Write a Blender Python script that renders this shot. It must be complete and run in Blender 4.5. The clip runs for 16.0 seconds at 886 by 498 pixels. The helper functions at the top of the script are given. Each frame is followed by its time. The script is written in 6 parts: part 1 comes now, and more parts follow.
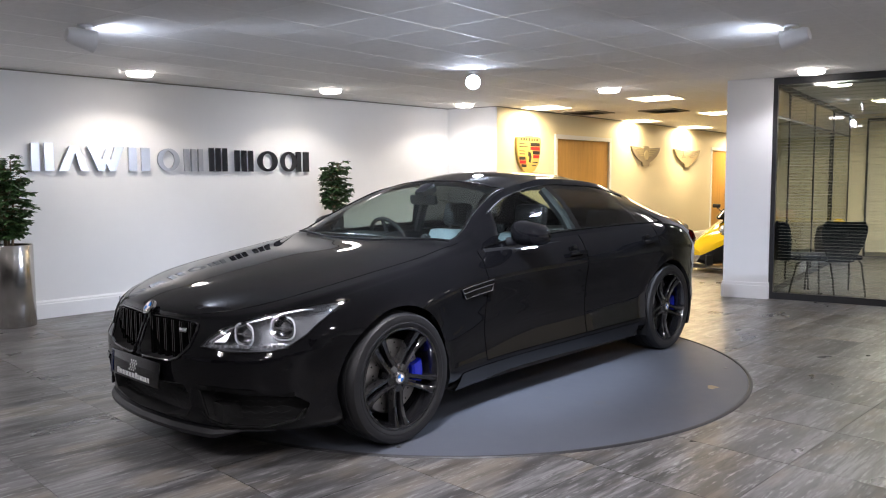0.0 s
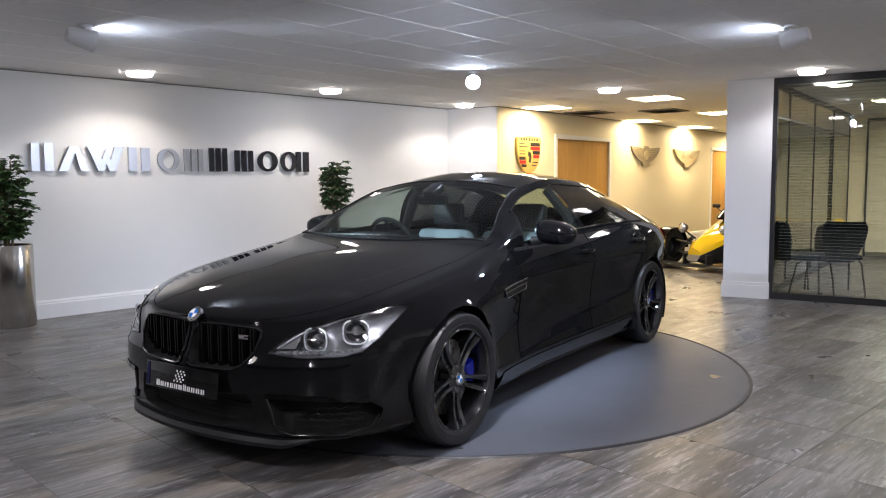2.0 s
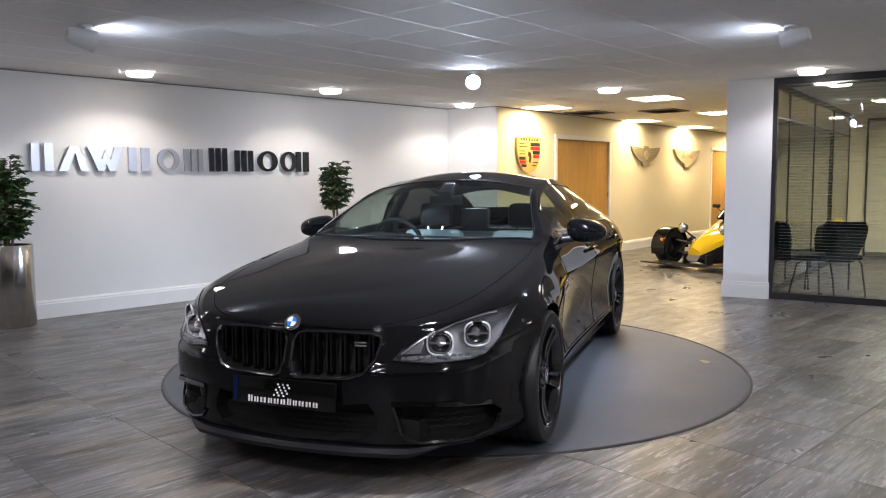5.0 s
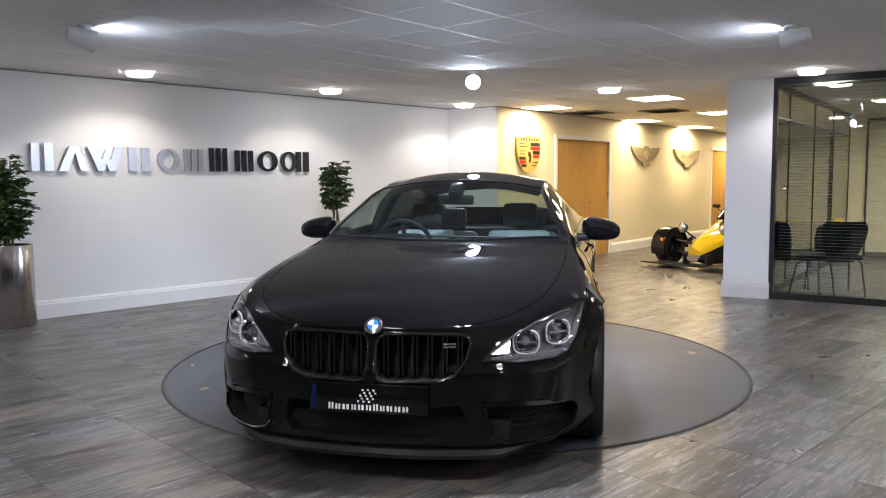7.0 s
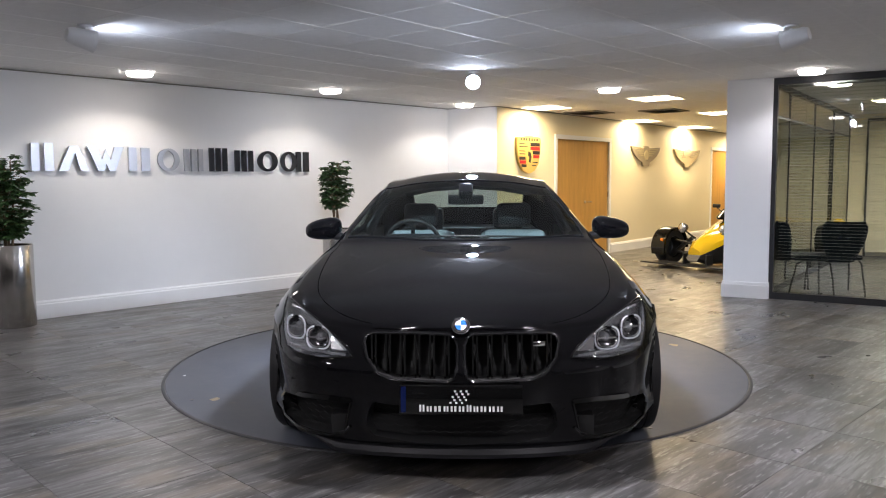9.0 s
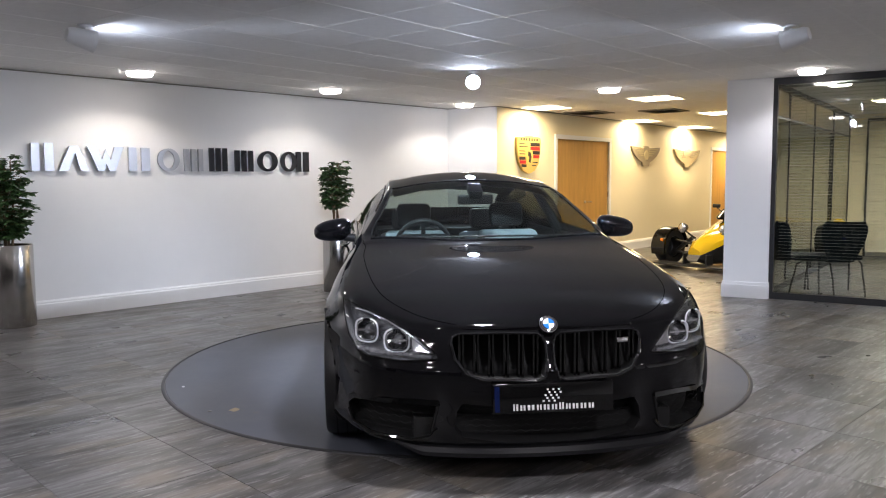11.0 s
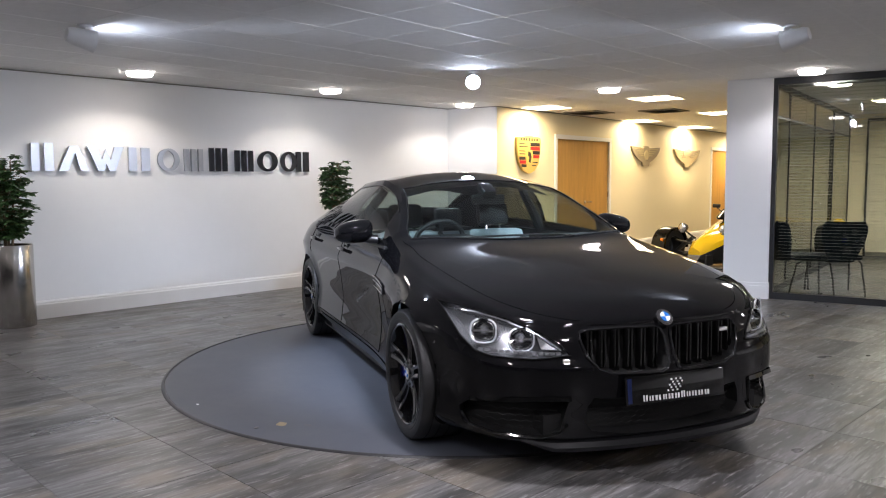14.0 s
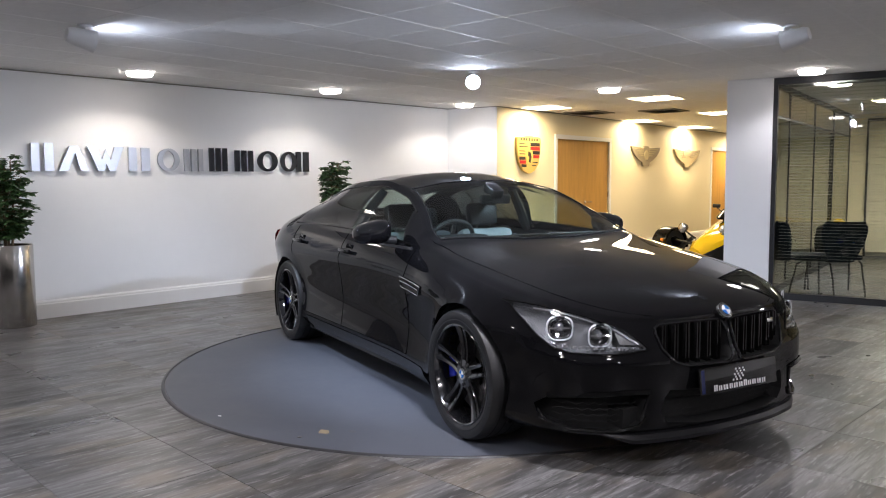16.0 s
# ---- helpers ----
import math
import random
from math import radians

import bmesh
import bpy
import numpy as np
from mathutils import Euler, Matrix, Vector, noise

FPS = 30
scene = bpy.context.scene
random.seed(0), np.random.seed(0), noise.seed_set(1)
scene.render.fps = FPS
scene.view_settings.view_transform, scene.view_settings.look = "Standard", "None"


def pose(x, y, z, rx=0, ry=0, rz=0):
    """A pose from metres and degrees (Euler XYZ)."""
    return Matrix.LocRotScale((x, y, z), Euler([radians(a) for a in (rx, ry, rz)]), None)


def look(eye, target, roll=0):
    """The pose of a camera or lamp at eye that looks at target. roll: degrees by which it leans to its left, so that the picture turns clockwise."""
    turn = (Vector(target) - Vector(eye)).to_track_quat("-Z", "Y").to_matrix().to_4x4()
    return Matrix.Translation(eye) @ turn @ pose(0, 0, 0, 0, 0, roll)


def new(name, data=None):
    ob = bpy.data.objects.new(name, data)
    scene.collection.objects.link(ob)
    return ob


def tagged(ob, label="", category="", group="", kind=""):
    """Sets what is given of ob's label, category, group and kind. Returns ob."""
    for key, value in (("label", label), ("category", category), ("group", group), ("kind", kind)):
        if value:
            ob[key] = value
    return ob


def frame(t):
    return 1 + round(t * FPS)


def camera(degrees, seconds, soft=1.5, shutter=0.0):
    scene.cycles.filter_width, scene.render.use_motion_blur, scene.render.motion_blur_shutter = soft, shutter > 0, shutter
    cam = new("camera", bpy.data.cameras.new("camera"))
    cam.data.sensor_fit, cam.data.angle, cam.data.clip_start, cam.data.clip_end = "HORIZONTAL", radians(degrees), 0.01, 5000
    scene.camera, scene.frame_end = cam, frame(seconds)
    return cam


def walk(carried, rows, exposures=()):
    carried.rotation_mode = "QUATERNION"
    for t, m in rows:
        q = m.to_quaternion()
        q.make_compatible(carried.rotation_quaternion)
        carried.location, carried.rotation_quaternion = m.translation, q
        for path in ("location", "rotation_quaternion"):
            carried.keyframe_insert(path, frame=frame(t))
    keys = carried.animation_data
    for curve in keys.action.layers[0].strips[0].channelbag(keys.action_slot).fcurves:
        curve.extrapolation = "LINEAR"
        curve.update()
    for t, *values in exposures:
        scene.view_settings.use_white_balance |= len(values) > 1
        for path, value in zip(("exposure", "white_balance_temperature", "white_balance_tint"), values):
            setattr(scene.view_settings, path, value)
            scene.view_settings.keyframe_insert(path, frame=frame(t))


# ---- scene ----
EYE = (0.0, 0.0, 1.367)
AIM = (0.0, 10.0, 1.367 - 10 * math.tan(radians(4.99)))
DISC = (0.087, 5.845)          # centre of the turntable
cam = camera(59.5, 16.0, soft=1.1)
walk(cam, [(0.0, look(EYE, AIM, -0.43)), (16.0, look(EYE, AIM, -0.43))],
     exposures=[(0.0, 1.24, 6300, 18), (1.5, 1.12, 6300, 18), (3.0, 1.05, 6300, 18), (16.0, 1.05, 6300, 18)])

# ---- light ----
world = bpy.data.worlds.new("world")
scene.world = world
world.use_nodes = True
world.node_tree.nodes["Background"].inputs[0].default_value = (0.02, 0.025, 0.035, 1)
world.node_tree.nodes["Background"].inputs[1].default_value = 0.4
CEIL = 2.49
COOL, NEUTRAL, WARM = (0.74, 0.86, 1.0), (1.0, 0.93, 0.80), (1.0, 0.78, 0.42)


def lamp(kind, at, target, watts, color, size=0.2, spread=120, blend=0.6):
    data = bpy.data.lights.new("light", kind)
    data.energy, data.color = watts, color
    if kind == "SPOT":
        data.spot_size, data.spot_blend, data.shadow_soft_size = radians(spread), blend, size
    elif kind == "AREA":
        data.shape, data.size, data.spread = "SQUARE", size, radians(spread)
    else:
        data.shadow_soft_size = size
    ob = new("light", data)
    ob.matrix_world = look(at, target)
    return ob


# ---- materials ----
def material(name, color, rough=0.5, metal=0.0, vary=0.0, scale=8.0, bump=0.0, bump_scale=60.0, coat=0.0, emit=None,
             power=0.0, stretch=(1, 1, 1), second=None, turn=0.0, glassy=0.0, ior=1.45, rand=0.0, rough_vary=0.0, alpha=1.0, spec=0.5, fine=0.45, low=0.42, high=1.05):
    m = bpy.data.materials.new(name)
    m.use_nodes = True
    nt = m.node_tree
    b = nt.nodes["Principled BSDF"]
    N, L = nt.nodes.new, nt.links.new
    b.inputs["Base Color"].default_value = (*color, 1)
    b.inputs["Roughness"].default_value = rough
    b.inputs["Metallic"].default_value = metal
    b.inputs["Coat Weight"].default_value = coat
    b.inputs["Coat Roughness"].default_value = 0.03
    b.inputs["Transmission Weight"].default_value = glassy
    b.inputs["IOR"].default_value = ior
    b.inputs["Alpha"].default_value = alpha
    b.inputs["Specular IOR Level"].default_value = spec
    if emit:
        b.inputs["Emission Color"].default_value = (*emit, 1)
        b.inputs["Emission Strength"].default_value = power
    if vary or bump or rand or rough_vary:
        tc, mp = N("ShaderNodeTexCoord"), N("ShaderNodeMapping")
        mp.inputs["Scale"].default_value = stretch
        mp.inputs["Rotation"].default_value = (0, 0, turn)
        L(tc.outputs["Object"], mp.inputs["Vector"])
        info = N("ShaderNodeObjectInfo")
        shift = N("ShaderNodeVectorMath")
        shift.operation = "MULTIPLY_ADD"
        comb = N("ShaderNodeCombineXYZ")
        for i in range(3):
            L(info.outputs["Random"], comb.inputs[i])
        L(comb.outputs[0], shift.inputs[0])
        shift.inputs[1].default_value = (37 * rand, 19 * rand, 7 * rand)
        L(mp.outputs[0], shift.inputs[2])
        n1, n2 = N("ShaderNodeTexNoise"), N("ShaderNodeTexNoise")
        for n, sc in ((n1, scale), (n2, scale * 6)):
            n.inputs["Scale"].default_value = sc
            n.inputs["Detail"].default_value = 6
            n.inputs["Roughness"].default_value = 0.6
            L(shift.outputs[0], n.inputs["Vector"])
        mix = N("ShaderNodeMath")
        mix.operation = "MULTIPLY_ADD"
        L(n2.outputs["Fac"], mix.inputs[0])
        mix.inputs[1].default_value = fine
        L(n1.outputs["Fac"], mix.inputs[2])
        ramp = N("ShaderNodeMapRange")
        ramp.inputs["From Min"].default_value = low
        ramp.inputs["From Max"].default_value = high
        L(mix.outputs[0], ramp.inputs["Value"])
        col = N("ShaderNodeMix")
        col.data_type = "RGBA"
        dark = second or tuple(c * (1 - vary) for c in color)
        light = tuple(min(1, c * (1 + vary * 0.6)) for c in color)
        col.inputs[6].default_value, col.inputs[7].default_value = (*dark, 1), (*light, 1)
        L(ramp.outputs[0], col.inputs[0])
        out = col.outputs[2]
        if rand:
            hsv, rr = N("ShaderNodeHueSaturation"), N("ShaderNodeMapRange")
            rr.inputs["To Min"].default_value, rr.inputs["To Max"].default_value = 1 - rand * 0.3, 1 + rand * 0.3
            L(info.outputs["Random"], rr.inputs["Value"])
            L(rr.outputs[0], hsv.inputs["Value"])
            L(out, hsv.inputs["Color"])
            out = hsv.outputs[0]
        L(out, b.inputs["Base Color"])
        if rough_vary:
            rv = N("ShaderNodeMapRange")
            rv.inputs["To Min"].default_value, rv.inputs["To Max"].default_value = rough - rough_vary, rough + rough_vary
            L(ramp.outputs[0], rv.inputs["Value"])
            L(rv.outputs[0], b.inputs["Roughness"])
        if bump:
            bp, n3 = N("ShaderNodeBump"), N("ShaderNodeTexNoise")
            n3.inputs["Scale"].default_value = bump_scale
            n3.inputs["Detail"].default_value = 4
            L(shift.outputs[0], n3.inputs["Vector"])
            bp.inputs["Strength"].default_value = bump
            bp.inputs["Distance"].default_value = 0.004
            L(n3.outputs["Fac"], bp.inputs["Height"])
            L(bp.outputs[0], b.inputs["Normal"])
    return m


white_paint = material("white_paint", (0.80, 0.80, 0.80), 0.55, vary=0.03, scale=1.2, bump=0.08, bump_scale=180)
cream_paint = material("cream_paint", (0.80, 0.72, 0.52), 0.55, vary=0.03, scale=1.2, bump=0.08, bump_scale=180)
gloss_white = material("gloss_white", (0.82, 0.82, 0.82), 0.3, vary=0.03, scale=3)
ceiling_mat = material("ceiling_tile", (0.80, 0.79, 0.78), 0.9, vary=0.06, scale=14, bump=0.35, bump_scale=220)
bar_mat = material("ceiling_bar", (0.80, 0.79, 0.78), 0.5, vary=0.02)
def stone_tile(name, per_tile):
    """Wood-streaked stone tile: broad and fine streaks along x, warm and cool patches, pale scuffs."""
    m = material(name, (0.11, 0.11, 0.11), 0.34)
    nt = m.node_tree
    b = nt.nodes["Principled BSDF"]
    N, L = nt.nodes.new, nt.links.new
    tc, info, shift = N("ShaderNodeTexCoord"), N("ShaderNodeObjectInfo"), N("ShaderNodeVectorMath")
    comb = N("ShaderNodeCombineXYZ")
    for i in range(3):
        L(info.outputs["Random"], comb.inputs[i])
    shift.operation = "MULTIPLY_ADD"
    L(comb.outputs[0], shift.inputs[0])
    shift.inputs[1].default_value = (41 * per_tile, 23 * per_tile, 7 * per_tile)
    L(tc.outputs["Object"], shift.inputs[2])

    def noise(scale, stretch, detail=5, rough=0.6):
        mp, n = N("ShaderNodeMapping"), N("ShaderNodeTexNoise")
        mp.inputs["Scale"].default_value = stretch
        L(shift.outputs[0], mp.inputs["Vector"])
        L(mp.outputs[0], n.inputs["Vector"])
        n.inputs["Scale"].default_value, n.inputs["Detail"].default_value, n.inputs["Roughness"].default_value = scale, detail, rough
        return n.outputs["Fac"]

    def span(src, lo, hi, to0=0.0, to1=1.0):
        r = N("ShaderNodeMapRange")
        for k, v in (("From Min", lo), ("From Max", hi), ("To Min", to0), ("To Max", to1)):
            r.inputs[k].default_value = v
        L(src, r.inputs["Value"])
        return r.outputs[0]

    def blend(fac, c0, c1):
        x = N("ShaderNodeMix")
        x.data_type = "RGBA"
        L(fac, x.inputs[0])
        for slot, c in ((6, c0), (7, c1)):
            if isinstance(c, tuple):
                x.inputs[slot].default_value = (*c, 1)
            else:
                L(c, x.inputs[slot])
        return x.outputs[2]
    broad, fine, patch, scuff = noise(1.5, (0.9, 6, 1)), noise(2.6, (1.3, 17, 1), 6, 0.7), noise(1.7, (1, 1.6, 1), 3), noise(9.0, (0.8, 5, 1), 5, 0.65)
    base = blend(span(broad, 0.41, 0.60), (0.040, 0.039, 0.039), (0.165, 0.163, 0.163))
    base = blend(span(fine, 0.36, 0.58), (0.045, 0.043, 0.041), base)
    warm = blend(span(broad, 0.41, 0.60), (0.045, 0.038, 0.031), (0.150, 0.131, 0.104))
    base = blend(span(patch, 0.50, 0.62, 0.0, 0.8), base, warm)
    base = blend(span(scuff, 0.55, 0.68, 0.0, 0.75), base, (0.27, 0.27, 0.27))
    hsv = N("ShaderNodeHueSaturation")
    L(span(info.outputs["Random"], 0, 1, 1 - 0.16 * per_tile, 1 + 0.20 * per_tile), hsv.inputs["Value"])
    L(base, hsv.inputs["Color"])
    L(hsv.outputs[0], b.inputs["Base Color"])
    L(span(patch, 0.3, 0.7, 0.26, 0.42), b.inputs["Roughness"])
    bp = N("ShaderNodeBump")
    bp.inputs["Strength"].default_value, bp.inputs["Distance"].default_value = 0.16, 0.003
    L(fine, bp.inputs["Height"])
    L(bp.outputs[0], b.inputs["Normal"])
    return m


tile_mat = stone_tile("floor_tile", 1.0)
tile_far = stone_tile("floor_tile_far", 0.0)
grout = material("grout", (0.055, 0.054, 0.053), 0.85, vary=0.2, scale=30)
disc_mat = material("turntable_paint", (0.072, 0.080, 0.098), 0.55, vary=0.16, scale=2.2, bump=0.12, bump_scale=120, rough_vary=0.08)
rim_mat = material("turntable_rim", (0.035, 0.035, 0.037), 0.45, vary=0.3, scale=12, metal=0.3)
# the steel's broad upright tone bands imitate banded reflections in its colour
steel = material("brushed_steel", (0.46, 0.44, 0.41), 0.24, metal=1.0, vary=0.14, scale=1.4, stretch=(14, 14, 0.1), fine=0.2, rough_vary=0.06)
letter_steel = material("letter_steel", (0.52, 0.53, 0.56), 0.36, metal=1.0, vary=0.08, scale=9)
letter_dark = material("letter_dark", (0.02, 0.021, 0.026), 0.2, vary=0.2, scale=9)
oak = material("oak_veneer", (0.52, 0.29, 0.075), 0.42, vary=0.22, scale=1.4, stretch=(9, 9, 0.8), bump=0.05)
black_frame = material("black_frame", (0.022, 0.022, 0.024), 0.4, vary=0.2, scale=20)
blind_mat = material("blind_slat", (0.72, 0.66, 0.50), 0.5, vary=0.04, scale=6)
chair_mat = material("chair_fabric", (0.020, 0.024, 0.035), 0.85, vary=0.35, scale=60, bump=0.4, bump_scale=400)
chrome = material("chrome", (0.75, 0.75, 0.76), 0.08, metal=1.0)
dark_metal = material("dark_metal", (0.10, 0.10, 0.10), 0.35, metal=1.0, vary=0.2, scale=30)
leaf_mat = material("leaf", (0.060, 0.125, 0.035), 0.40, vary=0.55, scale=14, second=(0.012, 0.035, 0.012))
bark = material("bark", (0.20, 0.14, 0.085), 0.8, vary=0.4, scale=25, bump=0.5)
soil = material("soil", (0.03, 0.022, 0.016), 0.95, vary=0.4, scale=40, bump=0.8)
yellow_gel = material("yellow_gelcoat", (0.78, 0.50, 0.008), 0.16, coat=1.0, vary=0.05, scale=3)
black_plastic = material("black_plastic", (0.014, 0.014, 0.015), 0.38, vary=0.2, scale=30)
tyre_mat = material("tyre_rubber", (0.009, 0.009, 0.010), 0.5, vary=0.3, scale=25, bump=0.2, bump_scale=90)
amber = material("amber_lens", (0.9, 0.22, 0.01), 0.15)
gold = material("badge_gold", (0.68, 0.48, 0.14), 0.35, metal=0.1, vary=0.12, scale=20)
badge_red = material("badge_red", (0.45, 0.02, 0.02), 0.35)
badge_black = material("badge_black", (0.02, 0.02, 0.02), 0.35)
pewter = material("badge_pewter", (0.30, 0.25, 0.17), 0.45, vary=0.25, scale=25)
pale_brass = material("pale_brass", (0.44, 0.36, 0.21), 0.4, vary=0.15, scale=25)
slat_mat = material("aluminium_slat", (0.58, 0.58, 0.56), 0.45, metal=0.1, vary=0.1)
vent_mat = material("vent_grey", (0.22, 0.21, 0.19), 0.5, vary=0.1)
night = material("night_glazing", (0.012, 0.014, 0.018), 0.08, vary=0.2, scale=0.6)
lens_cool = material("lens_cool", (1, 1, 1), 0.4, emit=COOL, power=55)
lens_neutral = material("lens_neutral", (1, 1, 1), 0.4, emit=(1.0, 0.95, 0.84), power=9)
lens_warm = material("lens_warm", (1, 1, 1), 0.4, emit=(1.0, 0.86, 0.56), power=7)


# ---- mesh helpers ----
def bm_box(bm, x0, x1, y0, y1, z0, z1, m=None, bevel=0.0):
    r = bmesh.ops.create_cube(bm, size=1.0)
    vs = r["verts"]
    for v in vs:
        v.co = Vector((x0 + (v.co.x + 0.5) * (x1 - x0), y0 + (v.co.y + 0.5) * (y1 - y0), z0 + (v.co.z + 0.5) * (z1 - z0)))
    if bevel:
        es = list({e for v in vs for e in v.link_edges})
        r2 = bmesh.ops.bevel(bm, geom=es, offset=bevel, segments=2, affect="EDGES", profile=0.5)
        vs = list({v for f in r2["faces"] for v in f.verts} | {v for v in vs if v.is_valid})
    if m is not None:
        bmesh.ops.transform(bm, matrix=m, verts=vs)
    return vs


def bm_lathe(bm, prof, n=32, m=None, closed=False):
    """Revolve (radius, height) pairs round z."""
    rings = []
    for r, z in prof:
        rings.append([bm.verts.new((r * math.cos(2 * math.pi * i / n), r * math.sin(2 * math.pi * i / n), z)) for i in range(n)]
                     if r > 1e-6 else [bm.verts.new((0, 0, z))])
    pairs = list(zip(rings[:-1], rings[1:])) + ([(rings[-1], rings[0])] if closed else [])
    for a, b in pairs:
        for i in range(n):
            j = (i + 1) % n
            if len(a) == 1 and len(b) > 1:
                bm.faces.new((a[0], b[i], b[j]))
            elif len(b) == 1 and len(a) > 1:
                bm.faces.new((a[i], a[j], b[0]))
            elif len(a) > 1:
                bm.faces.new((a[i], a[j], b[j], b[i]))
    vs = [v for r in rings for v in r]
    if m is not None:
        bmesh.ops.transform(bm, matrix=m, verts=vs)
    return vs


def bm_prism(bm, poly, d0, d1, m=None):
    """A polygon in x, z pushed from y = d0 to y = d1."""
    a = [bm.verts.new((x, d0, z)) for x, z in poly]
    b = [bm.verts.new((x, d1, z)) for x, z in poly]
    bm.faces.new(a)
    bm.faces.new(b[::-1])
    for i in range(len(poly)):
        j = (i + 1) % len(poly)
        bm.faces.new((a[j], a[i], b[i], b[j]))
    if m is not None:
        bmesh.ops.transform(bm, matrix=m, verts=a + b)
    return a + b


def bm_tube(bm, pts, rad, n=8, taper=1.0):
    pts = [Vector(p) for p in pts]
    rings = []
    for i, p in enumerate(pts):
        d = (pts[min(i + 1, len(pts) - 1)] - pts[max(i - 1, 0)]).normalized()
        q = d.to_track_quat("Z", "Y")
        r = rad * (1 + (taper - 1) * i / max(1, len(pts) - 1))
        rings.append([bm.verts.new(p + q @ Vector((r * math.cos(2 * math.pi * k / n), r * math.sin(2 * math.pi * k / n), 0))) for k in range(n)])
    for a, b in zip(rings[:-1], rings[1:]):
        for k in range(n):
            bm.faces.new((a[k], a[(k + 1) % n], b[(k + 1) % n], b[k]))
    bm.faces.new(rings[0][::-1])
    bm.faces.new(rings[-1])


def finish(bm, name, mat, smooth=35, recalc=True):
    if recalc:
        bmesh.ops.recalc_face_normals(bm, faces=bm.faces)
    me = bpy.data.meshes.new(name)
    if smooth:
        lim = radians(smooth)
        for f in bm.faces:
            f.smooth = True
        for e in bm.edges:
            e.smooth = len(e.link_faces) != 2 or e.calc_face_angle(0) < lim
    bm.to_mesh(me)
    bm.free()
    for k in (mat if isinstance(mat, (list, tuple)) else [mat]):
        me.materials.append(k)
    return me


def part(name, bm, mat, parent, label="", smooth=35, m=None, recalc=True):
    ob = new(name, finish(bm, name, mat, smooth, recalc))
    ob.parent = parent
    if m is not None:
        ob.matrix_basis = m
    return tagged(ob, label) if label else ob


def thing(name, label, category, at=None, group="", kind=""):
    ob = new(name)
    ob.empty_display_size = 0.1
    if at is not None:
        ob.matrix_basis = at
    return tagged(ob, label, category, group, kind)


def solo(name, bm, mat, label, category, at=None, kind="", group="", smooth=35):
    ob = new(name, finish(bm, name, mat, smooth))
    if at is not None:
        ob.matrix_basis = at
    return tagged(ob, label, category, group, kind)


def along(p0, p1, z=0.0):
    """The pose whose x runs from p0 to p1 on the plan and whose y points away to its left."""
    a = math.degrees(math.atan2(p1[1] - p0[1], p1[0] - p0[0]))
    return pose(p0[0], p0[1], z, 0, 0, a), math.hypot(p1[0] - p0[0], p1[1] - p0[1])


# ---- the room ----
SIGN_A, SIGN_B = (-4.20, 7.72), (0.085, 12.20)
NOOK = (0.83, 11.82)
YEL_D = (math.cos(radians(50)), math.sin(radians(50)))
GLASS_A, GLASS_D = (3.72, 8.85), (math.cos(radians(-33)), math.sin(radians(-33)))


def wall(name, p0, p1, mat, label, z0=0.0, z1=CEIL + 0.1, thick=0.2, holes=()):
    """A wall whose face runs from p0 to p1, with its thickness on the left of that way; holes as (x0, x1, top)."""
    m, n = along(p0, p1)
    bm = bmesh.new()
    x = 0.0
    for h0, h1, top in holes:
        bm_box(bm, x, h0, 0, thick, z0, z1)
        bm_box(bm, h0, h1, 0, thick, top, z1)
        x = h1
    bm_box(bm, x, n, 0, thick, z0, z1)
    return solo(name, bm, mat, label, "wall", m, "structure", smooth=0)


def skirting(name, p0, p1, gaps=(), height=0.185):
    m, n = along(p0, p1)
    bm = bmesh.new()
    prof = [(0, 0), (-0.022, 0), (-0.022, height * 0.78), (-0.016, height * 0.83), (-0.016, height * 0.9), (-0.006, height), (0, height)]
    x = 0.0
    for g0, g1 in list(gaps) + [(n, n)]:
        if g0 - x > 0.02:
            a = [bm.verts.new((x, y - 0.001, z)) for y, z in prof]
            b = [bm.verts.new((g0, y - 0.001, z)) for y, z in prof]
            bm.faces.new(a), bm.faces.new(b[::-1])
            for i in range(len(prof)):
                j = (i + 1) % len(prof)
                bm.faces.new((a[i], b[i], b[j], a[j]))
        x = g1
    return solo(name, bm, gloss_white, "white painted moulded skirting board along the wall foot", "skirting", m, "structure", smooth=0)


def back(p, q, d):
    """The point d metres from p on the way from q through p."""
    n = math.hypot(p[0] - q[0], p[1] - q[1])
    return (p[0] + (p[0] - q[0]) / n * d, p[1] + (p[1] - q[1]) / n * d)


sign_start = back(SIGN_A, SIGN_B, 8.0)
wall("wall_sign", sign_start, SIGN_B, white_paint, "white painted plaster wall that carries the sign")
skirting("baseboard", sign_start, SIGN_B)
wall("wall_return", SIGN_B, NOOK, white_paint, "short white painted return wall")
skirting("baseboard", SIGN_B, NOOK)
yel_end = (NOOK[0] + 14 * YEL_D[0], NOOK[1] + 14 * YEL_D[1])
DOORS = [(1.70, 3.53, 2.07), (8.60, 10.30, 2.05)]
wall("wall_corridor", NOOK, yel_end, cream_paint, "cream painted corridor wall with two doorways", holes=DOORS)
skirting("baseboard", NOOK, yel_end, [(a - 0.08, b + 0.08) for a, b, c in DOORS])
end_b = (yel_end[0] + 6 * math.cos(radians(-40)), yel_end[1] + 6 * math.sin(radians(-40)))
wall("wall_end", yel_end, end_b, cream_paint, "cream painted wall at the corridor's end")
glass_end = (GLASS_A[0] + 4.2 * GLASS_D[0], GLASS_A[1] + 4.2 * GLASS_D[1])
side_end = (glass_end[0] - 8 * math.cos(radians(50)), glass_end[1] - 12.5 * math.sin(radians(50)))
